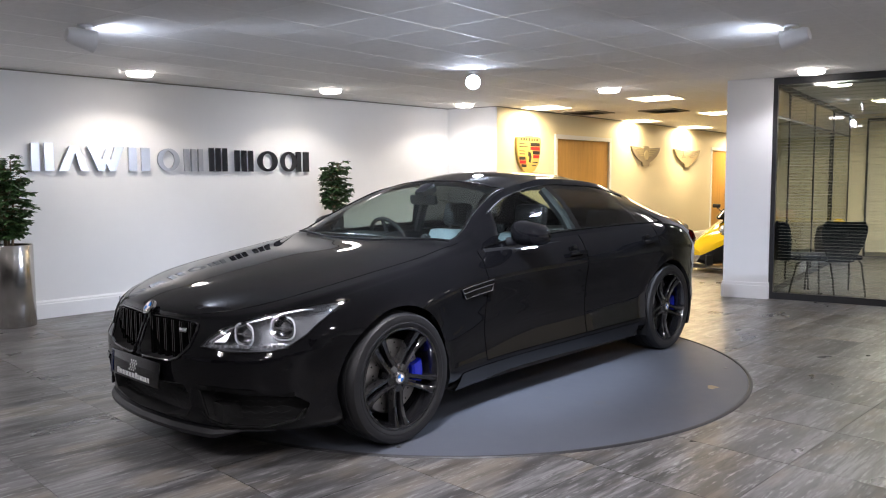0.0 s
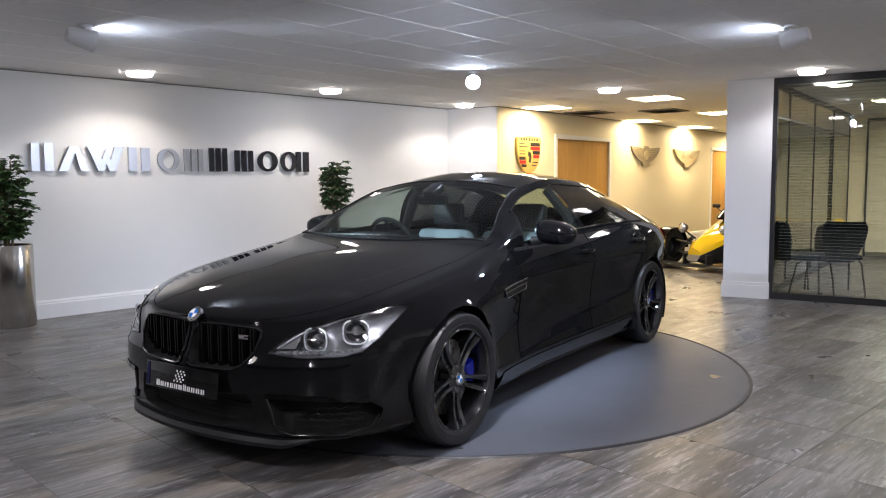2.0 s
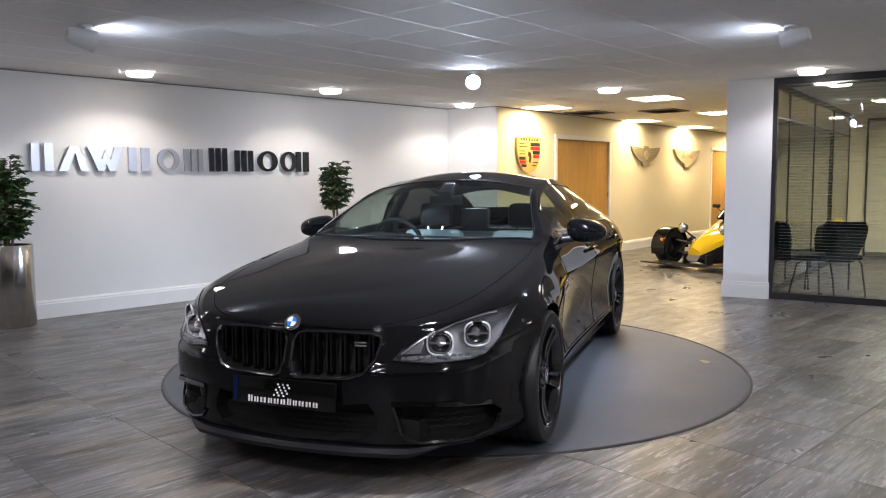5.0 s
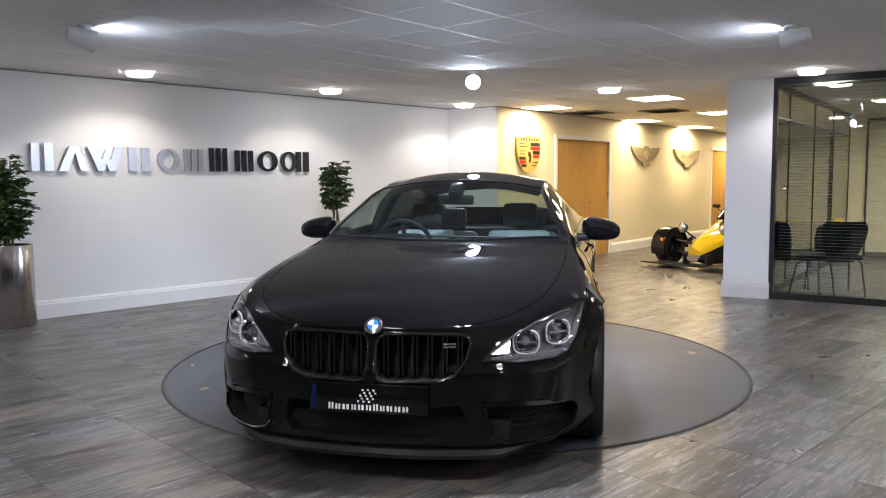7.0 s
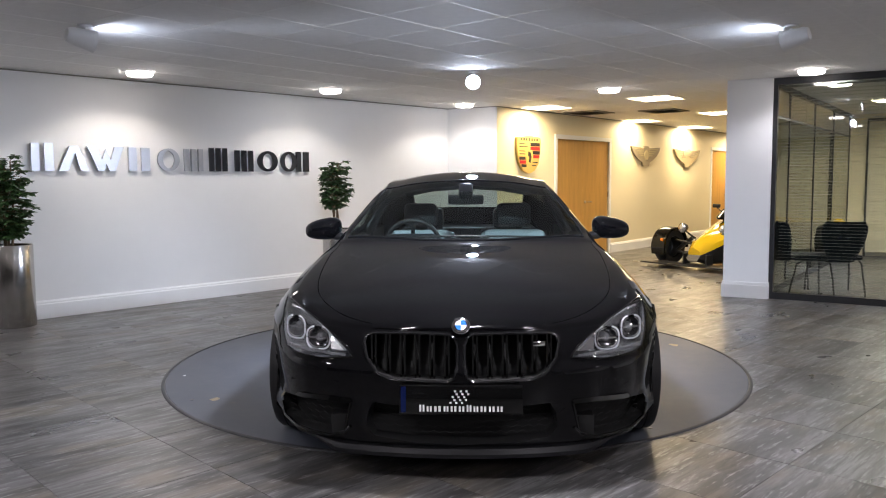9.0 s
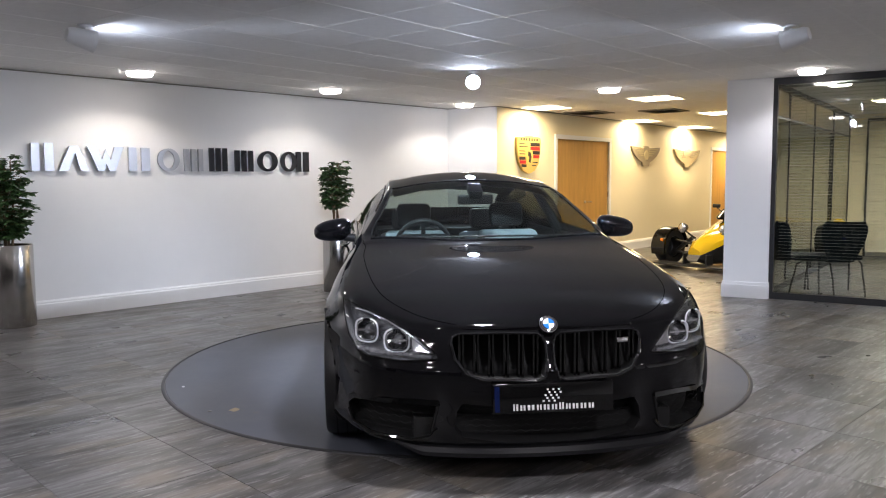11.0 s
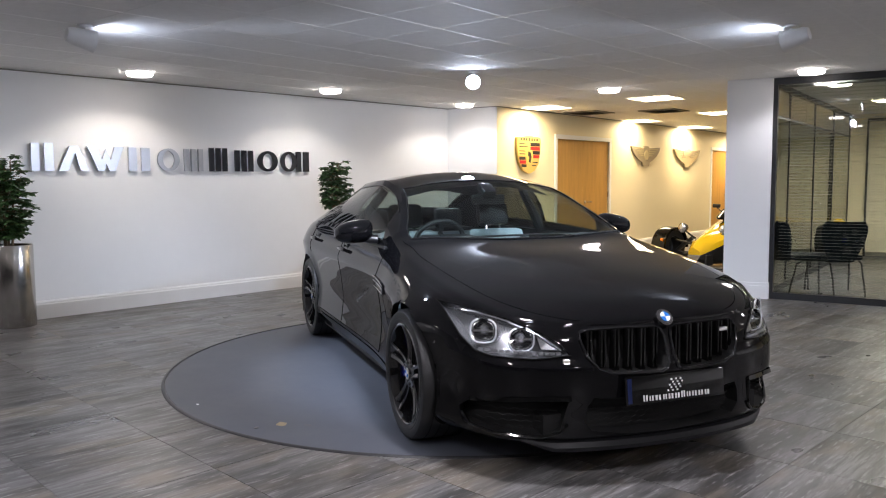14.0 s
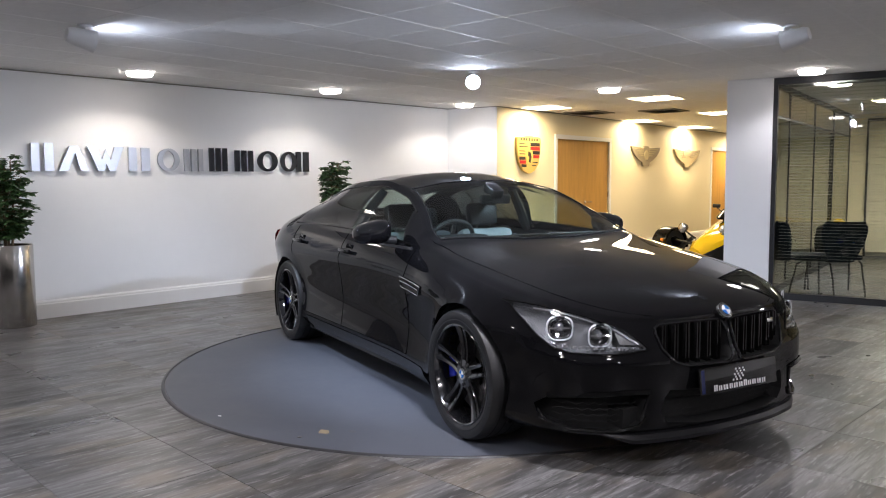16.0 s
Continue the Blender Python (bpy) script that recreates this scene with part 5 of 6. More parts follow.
# ---- planters ----
def planter(x, y, seed, spread, top, low, count):
    rnd = random.Random(seed)
    p = thing("planter", "tall brushed steel cylinder planter holding dark soil", "planter", pose(x, y, 0), "steel planters")
    bm = bmesh.new()
    bm_lathe(bm, [(0, 0.0), (0.186, 0.0), (0.190, 0.006), (0.190, 0.785), (0.187, 0.79), (0.182, 0.785), (0.182, 0.70)], 48)
    part("shell", bm, steel, p)
    bm = bmesh.new()
    bm_lathe(bm, [(0.183, 0.735), (0.1, 0.752), (0, 0.755)], 24)
    part("soil", bm, soil, p)
    t = thing("plant", "bushy green pot plant with glossy compound leaves", "plant", pose(x, y, 0.745), "pot plants")
    height = top - 0.745
    tips = []
    for k in range(5):
        a = rnd.uniform(0, 6.28)
        bx, by = 0.05 * math.cos(a + k), 0.05 * math.sin(a + k)
        pts = [(bx, by, 0.0)]
        h = height * rnd.uniform(0.78, 0.98)
        lean = spread * rnd.uniform(0.1, 0.5)
        for j in range(1, 7):
            u = j / 6
            pts.append((bx + lean * math.cos(a) * u + rnd.uniform(-0.012, 0.012), by + lean * math.sin(a) * u + rnd.uniform(-0.012, 0.012), h * u))
        bm = bmesh.new()
        bm_tube(bm, pts, 0.012, 7, 0.45)
        part("stem", bm, bark, t, "thin brown woody stem")
        tips.append(pts)
    bm = bmesh.new()
    stalks = bmesh.new()
    for k in range(count):
        pts = rnd.choice(tips)
        lo = (low - 0.745) / height
        u = rnd.uniform(lo, 1.0)
        i = min(5, int(u * 6))
        base = Vector(pts[i]).lerp(Vector(pts[i + 1]), u * 6 - i)
        a = rnd.uniform(0, 6.283)
        reach = spread * rnd.uniform(0.35, 1.0) * (0.55 + 0.75 * math.sin(math.pi * min(1, max(0.05, (u - lo) / (1 - lo) * 0.9 + 0.05))))
        tip = base + Vector((math.cos(a) * reach, math.sin(a) * reach, rnd.uniform(-0.02, 0.06)))
        tip.x, tip.y = max(-spread, min(spread, tip.x)), max(-spread, min(spread, tip.y))
        bm_tube(stalks, [base, base.lerp(tip, 0.6) + Vector((0, 0, 0.015)), tip], 0.0022, 4)
        leaves = rnd.randint(6, 8)
        size = rnd.uniform(0.055, 0.080)
        for j in range(leaves):
            b = a + 6.283 * j / leaves + rnd.uniform(-0.2, 0.2)
            d = Vector((math.cos(b), math.sin(b), rnd.uniform(-0.75, 0.15))).normalized()
            s = d.cross(Vector((0, 0, 1))).normalized()
            nrm = s.cross(d)
            w = size * 0.26
            q = [tip, tip + d * size * 0.35 + s * w + nrm * 0.004, tip + d * size * 0.75 + s * w * 0.8, tip + d * size, tip + d * size * 0.75 - s * w * 0.8,
                 tip + d * size * 0.35 - s * w + nrm * 0.004]
            v = [bm.verts.new(c) for c in q]
            mid = [bm.verts.new(tip + d * size * f - nrm * 0.006) for f in (0.35, 0.75)]
            bm.faces.new((v[0], v[1], mid[0])), bm.faces.new((v[0], mid[0], v[5]))
            bm.faces.new((v[1], v[2], mid[1], mid[0])), bm.faces.new((mid[0], mid[1], v[4], v[5]))
            bm.faces.new((v[2], v[3], mid[1])), bm.faces.new((mid[1], v[3], v[4]))
    part("crown", bm, leaf_mat, t, "dense dark green leaves", recalc=False)
    part("stalk", stalks, bark, t)


planter(-4.16, 7.44, 5, 0.19, 1.63, 0.84, 270)
planter(-1.32, 9.72, 9, 0.175, 1.70, 1.10, 190)


# ---- badges on the corridor wall ----
def wall_badges():
    m, n = along(NOOK, yel_end)

    def on(s, z):
        return m @ pose(s, 0, z)
    sh = thing("shield_plaque", "large gold shield plaque with red and black fields", "plaque", on(0.80, 1.48))
    outline = [(-0.02, 0.0), (-0.16, 0.05), (-0.27, 0.16), (-0.32, 0.32), (-0.335, 0.50), (-0.32, 0.565), (-0.16, 0.575), (0, 0.60), (0.16, 0.585), (0.32, 0.575),
               (0.335, 0.50), (0.32, 0.32), (0.27, 0.16), (0.16, 0.05), (0.02, 0.0)]
    bm = bmesh.new()
    bm_prism(bm, outline, -0.05, -0.001)
    part("shield", bm, gold, sh, smooth=20)
    for (x0, x1, z0, z1, mat) in ((0.03, 0.30, 0.435, 0.490, badge_black), (0.03, 0.30, 0.370, 0.425, badge_red), (0.10, 0.30, 0.305, 0.360, badge_black),
                                  (0.11, 0.28, 0.245, 0.295, badge_red), (-0.28, -0.11, 0.215, 0.265, badge_black), (-0.27, -0.10, 0.155, 0.205, badge_red),
                                  (-0.22, -0.08, 0.100, 0.145, badge_black), (-0.28, -0.12, 0.460, 0.475, badge_black), (-0.28, -0.05, 0.415, 0.430, badge_black),
                                  (-0.28, -0.13, 0.345, 0.360, badge_black), (-0.27, -0.12, 0.300, 0.315, badge_black), (0.10, 0.24, 0.170, 0.185, badge_black),
                                  (0.08, 0.20, 0.120, 0.135, badge_black), (-0.24, -0.20, 0.515, 0.555, badge_black), (-0.17, -0.13, 0.515, 0.558, badge_black),
                                  (-0.10, -0.06, 0.515, 0.560, badge_black), (-0.02, 0.02, 0.515, 0.562, badge_black), (0.06, 0.10, 0.515, 0.560, badge_black),
                                  (0.13, 0.17, 0.515, 0.558, badge_black), (0.20, 0.24, 0.515, 0.555, badge_black)):
        bm = bmesh.new()
        bm_box(bm, x0, x1, -0.054, -0.049, z0, z1)
        part("field", bm, mat, sh, smooth=0)
    bm = bmesh.new()
    bm_prism(bm, [(0.1 * math.cos(a) * 0.9, 0.26 + 0.12 * math.sin(a)) for a in [2 * math.pi * k / 20 for k in range(20)]], -0.058, -0.05)
    c = part("centre", bm, gold, sh, smooth=20)
    bm = bmesh.new()
    bm_prism(bm, [(-0.03, 0.18), (0.02, 0.17), (0.05, 0.26), (0.03, 0.33), (-0.04, 0.35), (-0.05, 0.28), (-0.01, 0.25)], -0.062, -0.057)
    part("figure", bm, badge_black, c, smooth=0)
    for s, wid, z in ((5.03, 0.64, 1.64), (7.10, 0.70, 1.64)):
        b = thing("winged_plaque", "weathered bronze winged plaque", "plaque", on(s, z), "winged plaques")
        half = [(0.0, 0.0), (0.20, 0.0), (0.26, 0.08), (0.46, 0.12), (0.74, 0.20), (0.93, 0.30), (1.0, 0.385), (0.5, 0.365), (0.22, 0.36), (0.14, 0.395), (0, 0.40)]
        poly = [(x * wid, zz) for x, zz in half] + [(-x * wid, zz) for x, zz in half[-2:0:-1]]
        bm = bmesh.new()
        bm_prism(bm, poly, -0.04, -0.001)
        part("plate", bm, pewter if s < 6 else pale_brass, b, smooth=20)
        for side in (-1, 1):
            for k in range(4):
                bm = bmesh.new()
                bm_box(bm, side * wid * 0.2, side * wid * (0.42 + 0.13 * k), -0.046, -0.039, 0.20 + 0.042 * k, 0.225 + 0.042 * k)
                part("feather", bm, pale_brass if s < 6 else pewter, b, smooth=0)
        bm = bmesh.new()
        if s < 6:
            bm_lathe(bm, [(0, 0.012), (0.085, 0.012), (0.10, 0.0)], 24, pose(0, -0.04, 0.22, 90))
        else:
            bm_box(bm, -0.26, 0.26, -0.052, -0.04, 0.24, 0.33)
        part("boss", bm, pale_brass if s < 6 else pewter, b)


wall_badges()


# ---- glazed office ----
def office():
    n = 4.2
    g = thing("window_1", "full-height glass partition in dark frames with open blinds", "partition", along(GLASS_A, glass_end)[0], kind="structure")

    def piece(name, mat, *a, parent=None, label=""):
        bm = bmesh.new()
        bm_box(bm, *a)
        return part(name, bm, mat, parent or g, label, smooth=0)
    piece("jamb", black_frame, 0.0, 0.07, -0.03, 0.05, 0, CEIL - 0.001)
    piece("head", black_frame, 0.07, n, -0.03, 0.05, CEIL - 0.075, CEIL - 0.001)
    piece("sill", black_frame, 0.07, n, -0.03, 0.05, 0.0, 0.075)
    for x in (2.05,):
        piece("mullion", black_frame, x, x + 0.05, -0.02, 0.04, 0.075, CEIL - 0.075)
    for a, b in ((0.07, 2.05), (2.10, n)):
        pane = piece("pane", partition_glass, a, b, 0.006, 0.010, 0.075, CEIL - 0.075)
    bl = thing("venetian_blind", "open pale venetian blind hanging behind the glass", "blind", along(GLASS_A, glass_end)[0])
    bm = bmesh.new()
    bm_box(bm, 0.09, n - 0.02, 0.062, 0.090, 2.385, 2.41)
    part("head_rail", bm, vent_mat, bl, smooth=0)
    z = 0.11
    while z < 2.37:
        bm = bmesh.new()
        bm_box(bm, 0.10, n - 0.03, -0.0125, 0.0125, -0.0015, 0.0015, pose(0, 0.076, z, -6))
        part("slat", bm, slat_mat, bl, smooth=0)
        z += 0.036
    for x in (0.35, 1.2, 2.1, 3.0):
        bm = bmesh.new()
        bm_tube(bm, [(x, 0.076, 0.10), (x, 0.076, 2.39)], 0.0012, 4)
        part("cord", bm, vent_mat, bl)
    # side partition and the far glazing
    pa, pb = (3.93, 9.22), (7.22, 13.84)
    m, length = along(pa, pb)
    sp = thing("window_2", "dark-framed glass side partition of the office", "partition", m, kind="structure")
    for s in (0.03, 0.74, 2.39, 3.97, 5.62):
        piece("mullion", black_frame, s, s + 0.024, -0.012, 0.012, 0.08, CEIL - 0.06, parent=sp)
    piece("head", black_frame, 0.0, length, -0.03, 0.03, CEIL - 0.06, CEIL - 0.002, parent=sp)
    piece("transom", dark_metal, 0.0, length, -0.010, 0.010, 2.085, 2.115, parent=sp)
    piece("sill", black_frame, 0.0, length, -0.03, 0.03, 0.0, 0.08, parent=sp)
    for a, b in ((0.08, 0.74), (0.79, 2.39), (2.44, 3.97), (4.02, 5.62)):
        piece("pane", partition_glass, a, b, -0.003, 0.003, 0.08, 2.08, parent=sp)
    pc = (pb[0] + 4.5 * math.cos(radians(-36)), pb[1] + 4.5 * math.sin(radians(-36)))
    wall("wall_office", pb, pc, cream_paint, "cream painted rear wall of the office", thick=0.1)
    bw = thing("blind_wall", "pale blinds in dark frames on the office rear wall", "blind", along(pb, pc)[0])
    for x in (0.28, 1.6, 2.9):
        bm = bmesh.new()
        bm_box(bm, x, x + 0.03, -0.11, -0.001, 0.0, 2.35)
        part("mullion", bm, black_frame, bw, smooth=0)
    bm = bmesh.new()
    bm_box(bm, 0.28, 4.2, -0.055, -0.001, 2.35, 2.40)
    part("rail", bm, black_frame, bw, smooth=0)
    z = 0.10
    while z < 2.33:
        bm = bmesh.new()
        bm_box(bm, 0.31, 4.2, -0.026, 0.026, -0.001, 0.001, pose(0, -0.075, z, 68))
        part("slat", bm, blind_mat, bw, smooth=0)
        z += 0.055
    for at, turn in ((pose(4.28, 9.22, 0), 8), (pose(4.66, 9.18, 0), 80)):
        chair(at @ pose(0, 0, 0, 0, 0, turn))


def chair(at):
    """Visitor chair: shaped seat and back on a bent steel tube frame; it faces its own x."""
    c = thing("visitor_chair", "dark blue fabric visitor chair with bent steel legs", "chair", at, "office visitor chairs")
    bm = bmesh.new()
    bm_box(bm, -0.23, 0.25, -0.24, 0.24, 0.42, 0.475, None, 0.022)
    part("seat", bm, chair_mat, c)
    bm = bmesh.new()
    rows = []
    for k in range(9):
        u = k / 8
        z = 0.40 + 0.47 * u
        w = 0.13 + 0.12 * math.sin(min(1, u * 1.15) * math.pi / 2) - 0.04 * max(0, u - 0.85) / 0.15
        x = -0.25 - 0.10 * u
        rows.append([(x + 0.03 * (y ** 2), y * w, z) for y in (-1, -0.7, -0.35, 0, 0.35, 0.7, 1)])
    f = [[bm.verts.new(p) for p in r] for r in rows]
    b = [[bm.verts.new((p[0] - 0.035, p[1], p[2])) for p in r] for r in rows]
    for i in range(8):
        for j in range(6):
            bm.faces.new((f[i][j], f[i][j + 1], f[i + 1][j + 1], f[i + 1][j]))
            bm.faces.new((b[i][j + 1], b[i][j], b[i + 1][j], b[i + 1][j + 1]))
        bm.faces.new((f[i][0], f[i + 1][0], b[i + 1][0], b[i][0])), bm.faces.new((f[i + 1][6], f[i][6], b[i][6], b[i + 1][6]))
    for j in range(6):
        bm.faces.new((f[0][j + 1], f[0][j], b[0][j], b[0][j + 1])), bm.faces.new((f[8][j], f[8][j + 1], b[8][j + 1], b[8][j]))
    part("backrest", bm, chair_mat, c, smooth=50)
    for s in (-1, 1):
        bm = bmesh.new()
        bm_tube(bm, [(0.27, s * 0.25, 0.0), (0.25, s * 0.245, 0.2), (0.22, s * 0.23, 0.38), (0.14, s * 0.22, 0.42), (-0.12, s * 0.22, 0.42), (-0.2, s * 0.23, 0.38), (-0.27, s * 0.245, 0.15), (-0.31, s * 0.25, 0.0)], 0.011, 8)
        part("leg", bm, dark_metal, c, "bent steel tube leg")


office()


# ---- the open sports car behind the column; it faces -y of its own space ----
def open_car():
    v = thing("open_sports_car", "yellow and black open lightweight sports car with exposed front wheels", "car", pose(4.03, 11.80, 0, 0, 0, -54))
    for s in (-1, 1):
        w = thing("front_wheel", "", "")
        w.parent = v
        w.matrix_basis = pose(s * 0.80, 0.15, 0.29, 0, 90 * s, 0)
        bm = bmesh.new()
        bm_lathe(bm, [(0.17, 0.09), (0.22, 0.105), (0.27, 0.095), (0.288, 0.06), (0.29, 0), (0.288, -0.06), (0.27, -0.095), (0.17, -0.09)], 40)
        part("tyre", bm, tyre_mat, w)
        bm = bmesh.new()
        bm_lathe(bm, [(0, 0.05), (0.06, 0.06), (0.17, 0.085), (0.175, 0.07), (0.16, -0.07)], 24)
        part("rim", bm, dark_metal, w)
        bm = bmesh.new()
        rows = []
        for k in range(15):
            a = radians(-20 + 205 * k / 14)
            rows.append([bm.verts.new((s * 0.80 + x, 0.15 - (0.315 + d) * math.cos(a), 0.29 + (0.315 + d) * math.sin(a))) for x, d in ((-0.135, -0.03), (-0.125, 0.0), (0.0, 0.012), (0.125, 0.0), (0.135, -0.03))])
        for a, b in zip(rows[:-1], rows[1:]):
            for i in range(4):
                bm.faces.new((a[i], a[i + 1], b[i + 1], b[i]))
        part("mudguard", bm, gloss_black, v, "gloss black cycle mudguard")
        bm = bmesh.new()
        bm_lathe(bm, [(0, 0.03), (0.022, 0.02), (0.026, 0)], 12, pose(s * 0.71, -0.16, 0.42, 90))
        part("indicator", bm, amber, v, "amber indicator lamp")
        for z0, z1, y0 in ((0.40, 0.36, 0.05), (0.40, 0.36, 0.28), (0.22, 0.20, 0.05), (0.22, 0.20, 0.28)):
            bm = bmesh.new()
            bm_tube(bm, [(s * 0.68, 0.15, z0), (s * 0.28, y0, z1)], 0.016, 8)
            part("wishbone", bm, black_plastic, v)
        bm = bmesh.new()
        bm_tube(bm, [(s * 0.66, 0.15, 0.24), (s * 0.34, 0.12, 0.46)], 0.03, 10)
        part("damper", bm, dark_metal, v)
        lampm = pose(s * 0.36, -0.10, 0.62, 90)
        bm = bmesh.new()
        bm_lathe(bm, [(0, 0.045), (0.05, 0.038), (0.078, 0.02), (0.075, 0.0), (0.06, -0.05), (0, -0.075)], 24, lampm)
        hl = part("headlamp", bm, black_plastic, v, "round headlamp on a stalk")
        bm = bmesh.new()
        bm_lathe(bm, [(0, 0.047), (0.05, 0.041), (0.070, 0.028)], 24, lampm)
        part("lens", bm, chrome, hl)
        bm = bmesh.new()
        bm_tube(bm, [(s * 0.36, -0.06, 0.58), (s * 0.26, 0.08, 0.45)], 0.014, 8)
        part("stalk", bm, black_plastic, hl)
        bm = bmesh.new()
        bm_box(bm, -0.065, 0.065, -0.02, 0.02, -0.03, 0.03, pose(s * 0.36, 0.75, 0.94), 0.012)
        mr = part("mirror", bm, black_plastic, v, "small black mirror on a stem")
        bm = bmesh.new()
        bm_tube(bm, [(s * 0.36, 0.75, 0.92), (s * 0.27, 0.85, 0.80)], 0.009, 6)
        part("stem", bm, black_plastic, mr)
    rows_y = ((-0.35, 0.11, 0.14, 0.33), (-0.22, 0.17, 0.10, 0.44), (0.1, 0.25, 0.09, 0.55), (0.5, 0.34, 0.09, 0.665), (0.9, 0.44, 0.09, 0.765), (1.4, 0.62, 0.13, 0.80), (2.2, 0.70, 0.14, 0.78), (2.9, 0.62, 0.20, 0.72))
    low, deck = bmesh.new(), bmesh.new()
    rl, rd = [], []
    for y, w, z0, z1 in rows_y:
        cut = z0 + (z1 - z0) * min(0.84, 0.50 + 0.40 * (y + 0.35))
        rl.append([low.verts.new(p) for p in ((-w * 0.7, y, z0), (-w, y, z0 + 0.05), (-w * 1.0, y + 0.05, cut), (w * 1.0, y + 0.05, cut), (w, y, z0 + 0.05), (w * 0.7, y, z0))])
        rd.append([deck.verts.new(p) for p in ((-w * 1.0, y + 0.05, cut), (-w * 0.93, y + 0.04, cut + (z1 - cut) * 0.5), (-w * 0.62, y + 0.02, z1 - 0.015), (0, y, z1 + 0.02), (w * 0.62, y + 0.02, z1 - 0.015), (w * 0.93, y + 0.04, cut + (z1 - cut) * 0.5), (w * 1.0, y + 0.05, cut))])
    for rr, bmx in ((rl, low), (rd, deck)):
        for a, b in zip(rr[:-1], rr[1:]):
            for i in range(len(a) - 1):
                bmx.faces.new((a[i], a[i + 1], b[i + 1], b[i]))
        bmx.faces.new(rr[0]), bmx.faces.new(rr[-1][::-1])
    part("lower_body", low, black_plastic, v, "satin black lower body", smooth=30)
    part("nose_deck", deck, yellow_gel, v, "bright yellow glossy nose panel", smooth=30)
    bm = bmesh.new()
    bm_box(bm, -0.93, 0.93, -0.42, -0.12, 0.06, 0.085, None, 0.01)
    part("front_wing", bm, black_plastic, v, "flat black front wing")
    for x in (-0.2, 0.2):
        bm = bmesh.new()
        bm_box(bm, x - 0.012, x + 0.012, -0.30, -0.14, 0.085, 0.24)
        part("wing_strut", bm, black_plastic, v, smooth=0)
    bm = bmesh.new()
    bm_lathe(bm, [(0.30, 0.0), (0.31, 0.03), (0.22, 0.14), (0.0, 0.17)], 28, pose(0, 0.86, 0.735) @ Matrix.Diagonal((1.10, 1.35, 1.15, 1)))
    part("cowl", bm, gloss_black, v, "gloss black cockpit cowl")
    for s in (-1, 1):
        w = thing("rear_wheel", "", "")
        w.parent = v
        w.matrix_basis = pose(s * 0.80, 2.45, 0.30, 0, 90 * s, 0)
        bm = bmesh.new()
        bm_lathe(bm, [(0.0, 0.05), (0.17, 0.08), (0.22, 0.115), (0.28, 0.10), (0.30, 0.06), (0.30, -0.06), (0.28, -0.1), (0.0, -0.09)], 36)
        part("tyre", bm, tyre_mat, w)


open_car()


# ---- marks on the turntable ----
worn = material("worn_mark", (0.30, 0.24, 0.14), 0.6, vary=0.4, scale=30)
scuff = material("scuff_mark", (0.07, 0.072, 0.08), 0.5, vary=0.4, scale=30)
for ang, rad, size, mat in ((107, 1.88, 0.06, worn), (80, 1.47, 0.05, scuff), (-75, 1.98, 0.018, print_white), (-53.5, 1.86, 0.045, worn), (-49, 1.80, 0.03, scuff), (72, 1.20, 0.03, scuff), (97, 1.62, 0.022, scuff)):
    rnd = random.Random(int(ang) + 200)
    bm = bmesh.new()
    a = radians(ang)
    c = Vector((rad * math.cos(a), rad * math.sin(a), DISC_TOP + 0.001))
    ring = [bm.verts.new(c + Vector((size * rnd.uniform(0.5, 1.1) * math.cos(k * 0.628), size * rnd.uniform(0.4, 0.9) * math.sin(k * 0.628), 0))) for k in range(10)]
    bm.faces.new(ring)
    part("mark", bm, mat, turntable, "small worn patch in the paint", smooth=0)
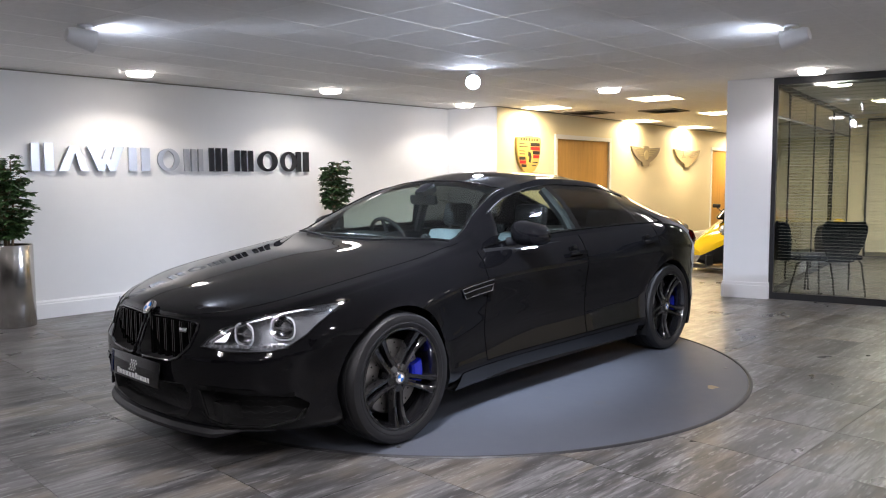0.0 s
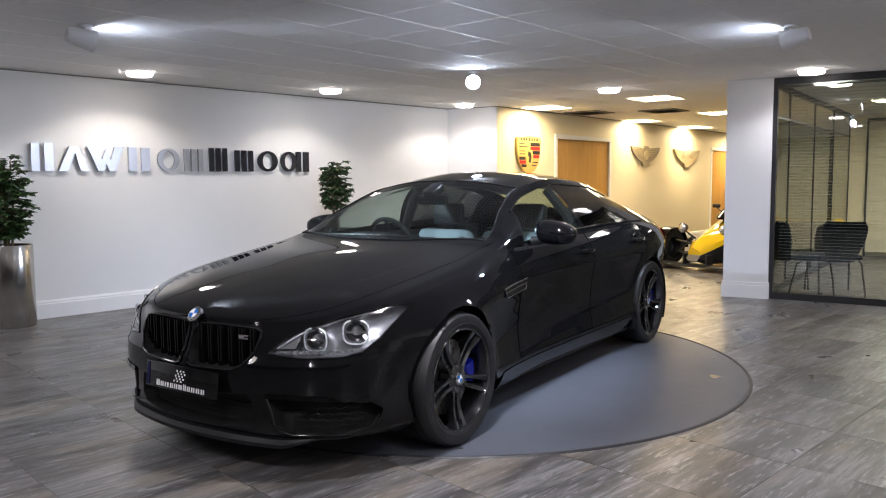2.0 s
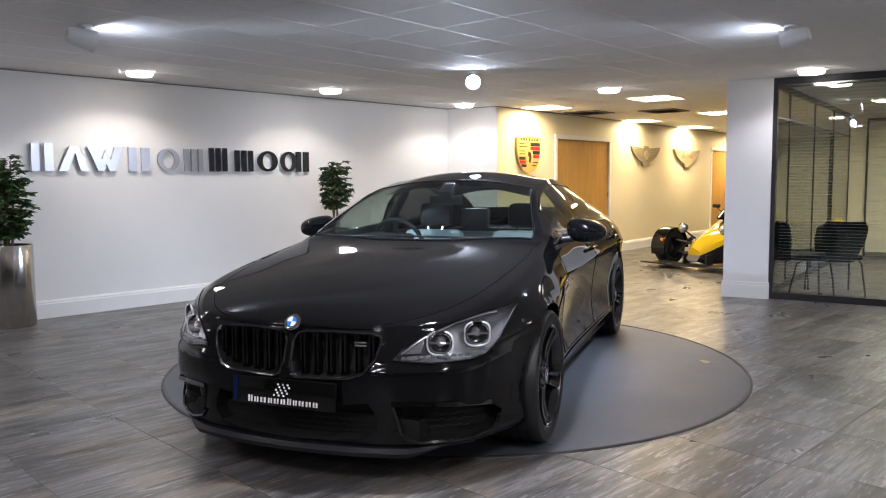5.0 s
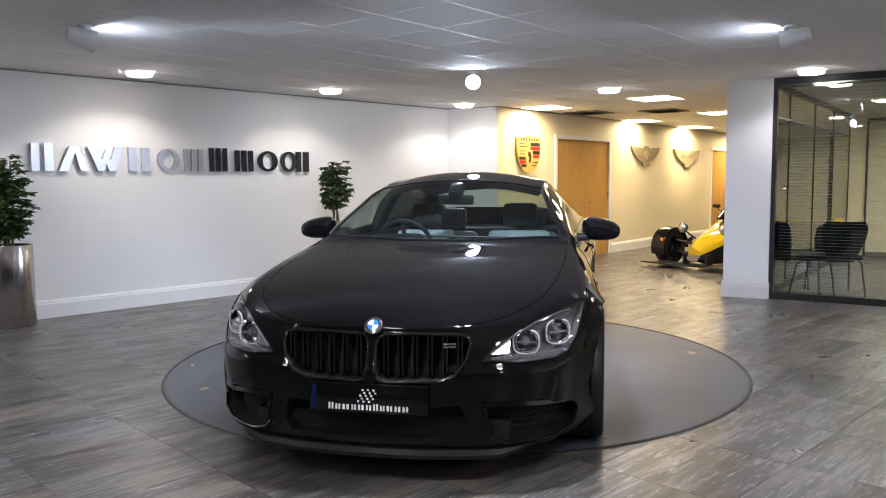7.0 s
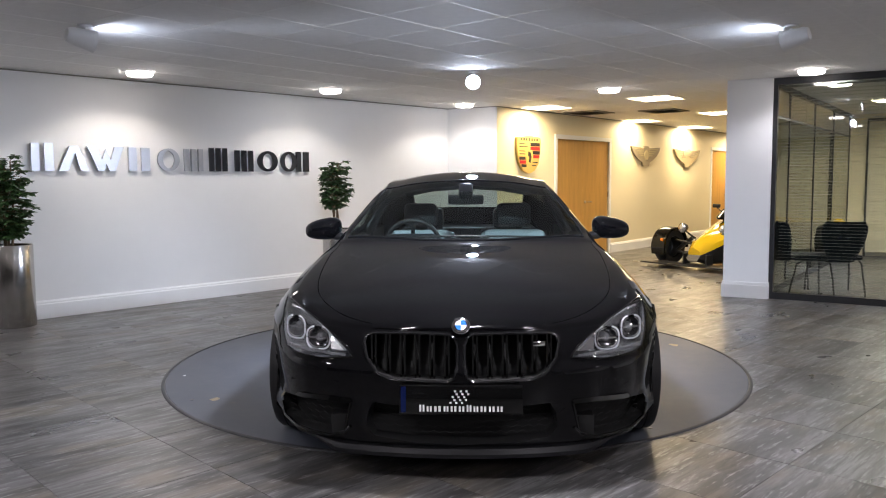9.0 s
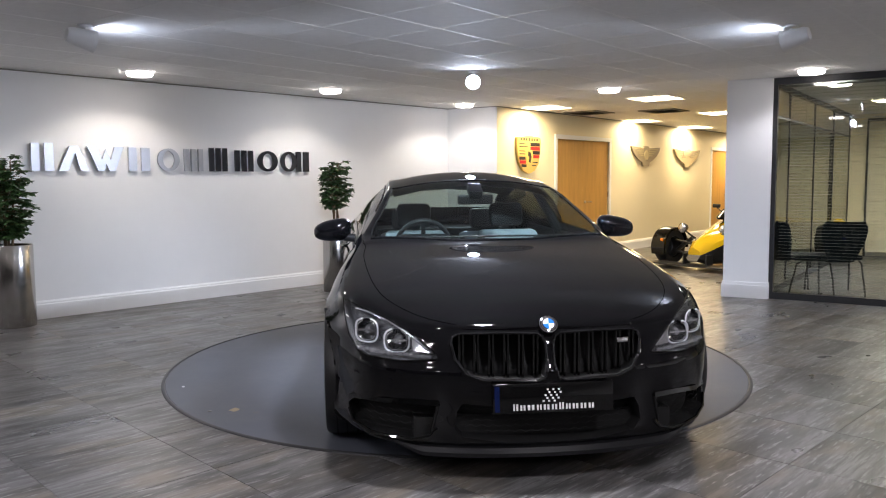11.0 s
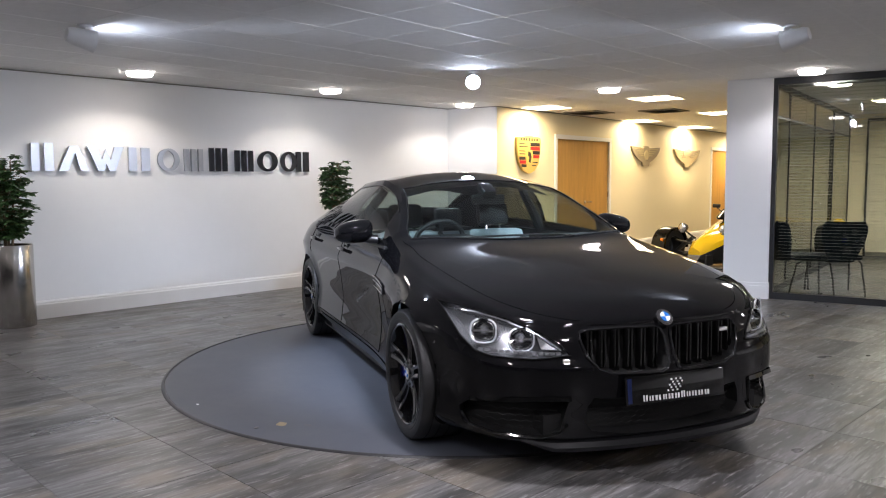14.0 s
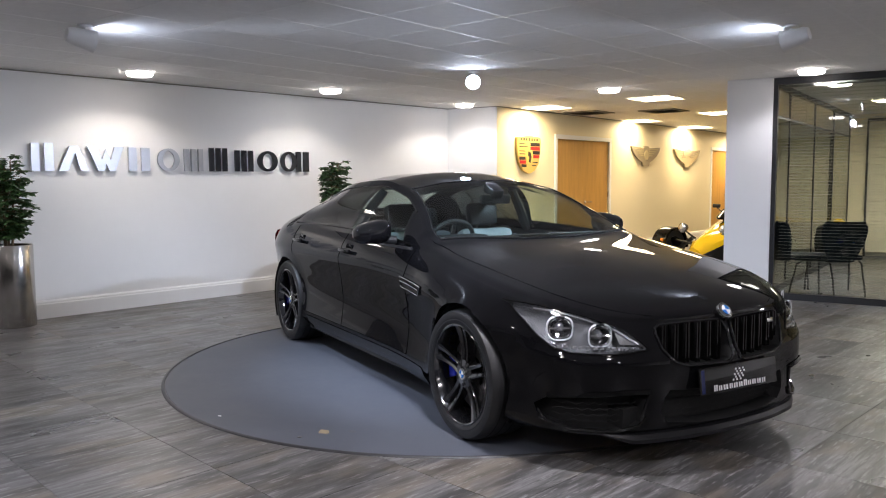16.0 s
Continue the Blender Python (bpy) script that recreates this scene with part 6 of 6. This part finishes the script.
for k in range(4):
    bm = bmesh.new()
    bm_lathe(bm, [(0, DISC_TOP + 0.0025), (0.012, DISC_TOP + 0.002), (0.015, DISC_TOP)], 12, pose(1.98 * math.cos(k * 1.5708 + 0.6), 1.98 * math.sin(k * 1.5708 + 0.6), 0))
    part("screw", bm, dark_metal, turntable)


# ---- floor tiles ----
def tiles():
    P, g = 0.65, 0.0016
    turn = pose(0, 0, 0, 0, 0, 45)
    w = P - 2 * g
    bm = bmesh.new()
    bm_box(bm, -w / 2, w / 2, -w / 2, w / 2, -0.008, 0.0)
    near = finish(bm, "tile", tile_mat, 0)
    verts, faces = [], []
    for i in range(-16, 34):
        for j in range(-30, 22):
            u, v = 3.08 + (i + 0.5) * P, 1.39 + (j + 0.5) * P
            c = turn @ Vector((u, v, 0))
            if 1.9 < c.y < 12.6 and abs(c.x - 0.1) < 0.60 * c.y + 0.7 and math.hypot(c.x - DISC[0], c.y - DISC[1]) > 1.45 and not (c.y > 9.5 and c.x < -1.6):
                t = new("tile", near)
                t.parent = floor
                t.matrix_basis = Matrix.Translation(c) @ pose(0, 0, 0, 0, 0, 45 + (180 if (i * 7 + j * 13) % 3 == 0 else 0))
            elif -12 < c.x < 14 and -6 < c.y < 24:
                b = len(verts)
                for z in (-0.008, 0.0):
                    verts.extend([Vector((u + a * w / 2, v + d * w / 2, z)) for a, d in ((-1, -1), (1, -1), (1, 1), (-1, 1))])
                faces.extend([[b + q for q in f] for f in ((4, 5, 6, 7), (0, 1, 5, 4), (1, 2, 6, 5), (2, 3, 7, 6), (3, 0, 4, 7))])
    me = bpy.data.meshes.new("tiles")
    me.from_pydata(verts, [], faces)
    me.materials.append(tile_far)
    t = new("far_tiles", me)
    t.parent = floor
    t.matrix_basis = turn
    tagged(t, kind="stuff")


tiles()


def motions():
    """The turntable and the car on it turn together at a steady rate."""
    rows_car, rows_disc = [], []
    for k in range(9):
        t = 2.0 * k
        a = -133.73 + 4.591 * t
        turn = pose(DISC[0], DISC[1], 0, 0, 0, a)
        rows_car.append((t, turn @ pose(1.536, 0.093, DISC_TOP)))
        rows_disc.append((t, turn))
    walk(car, rows_car)
    walk(turntable, rows_disc)


motions()
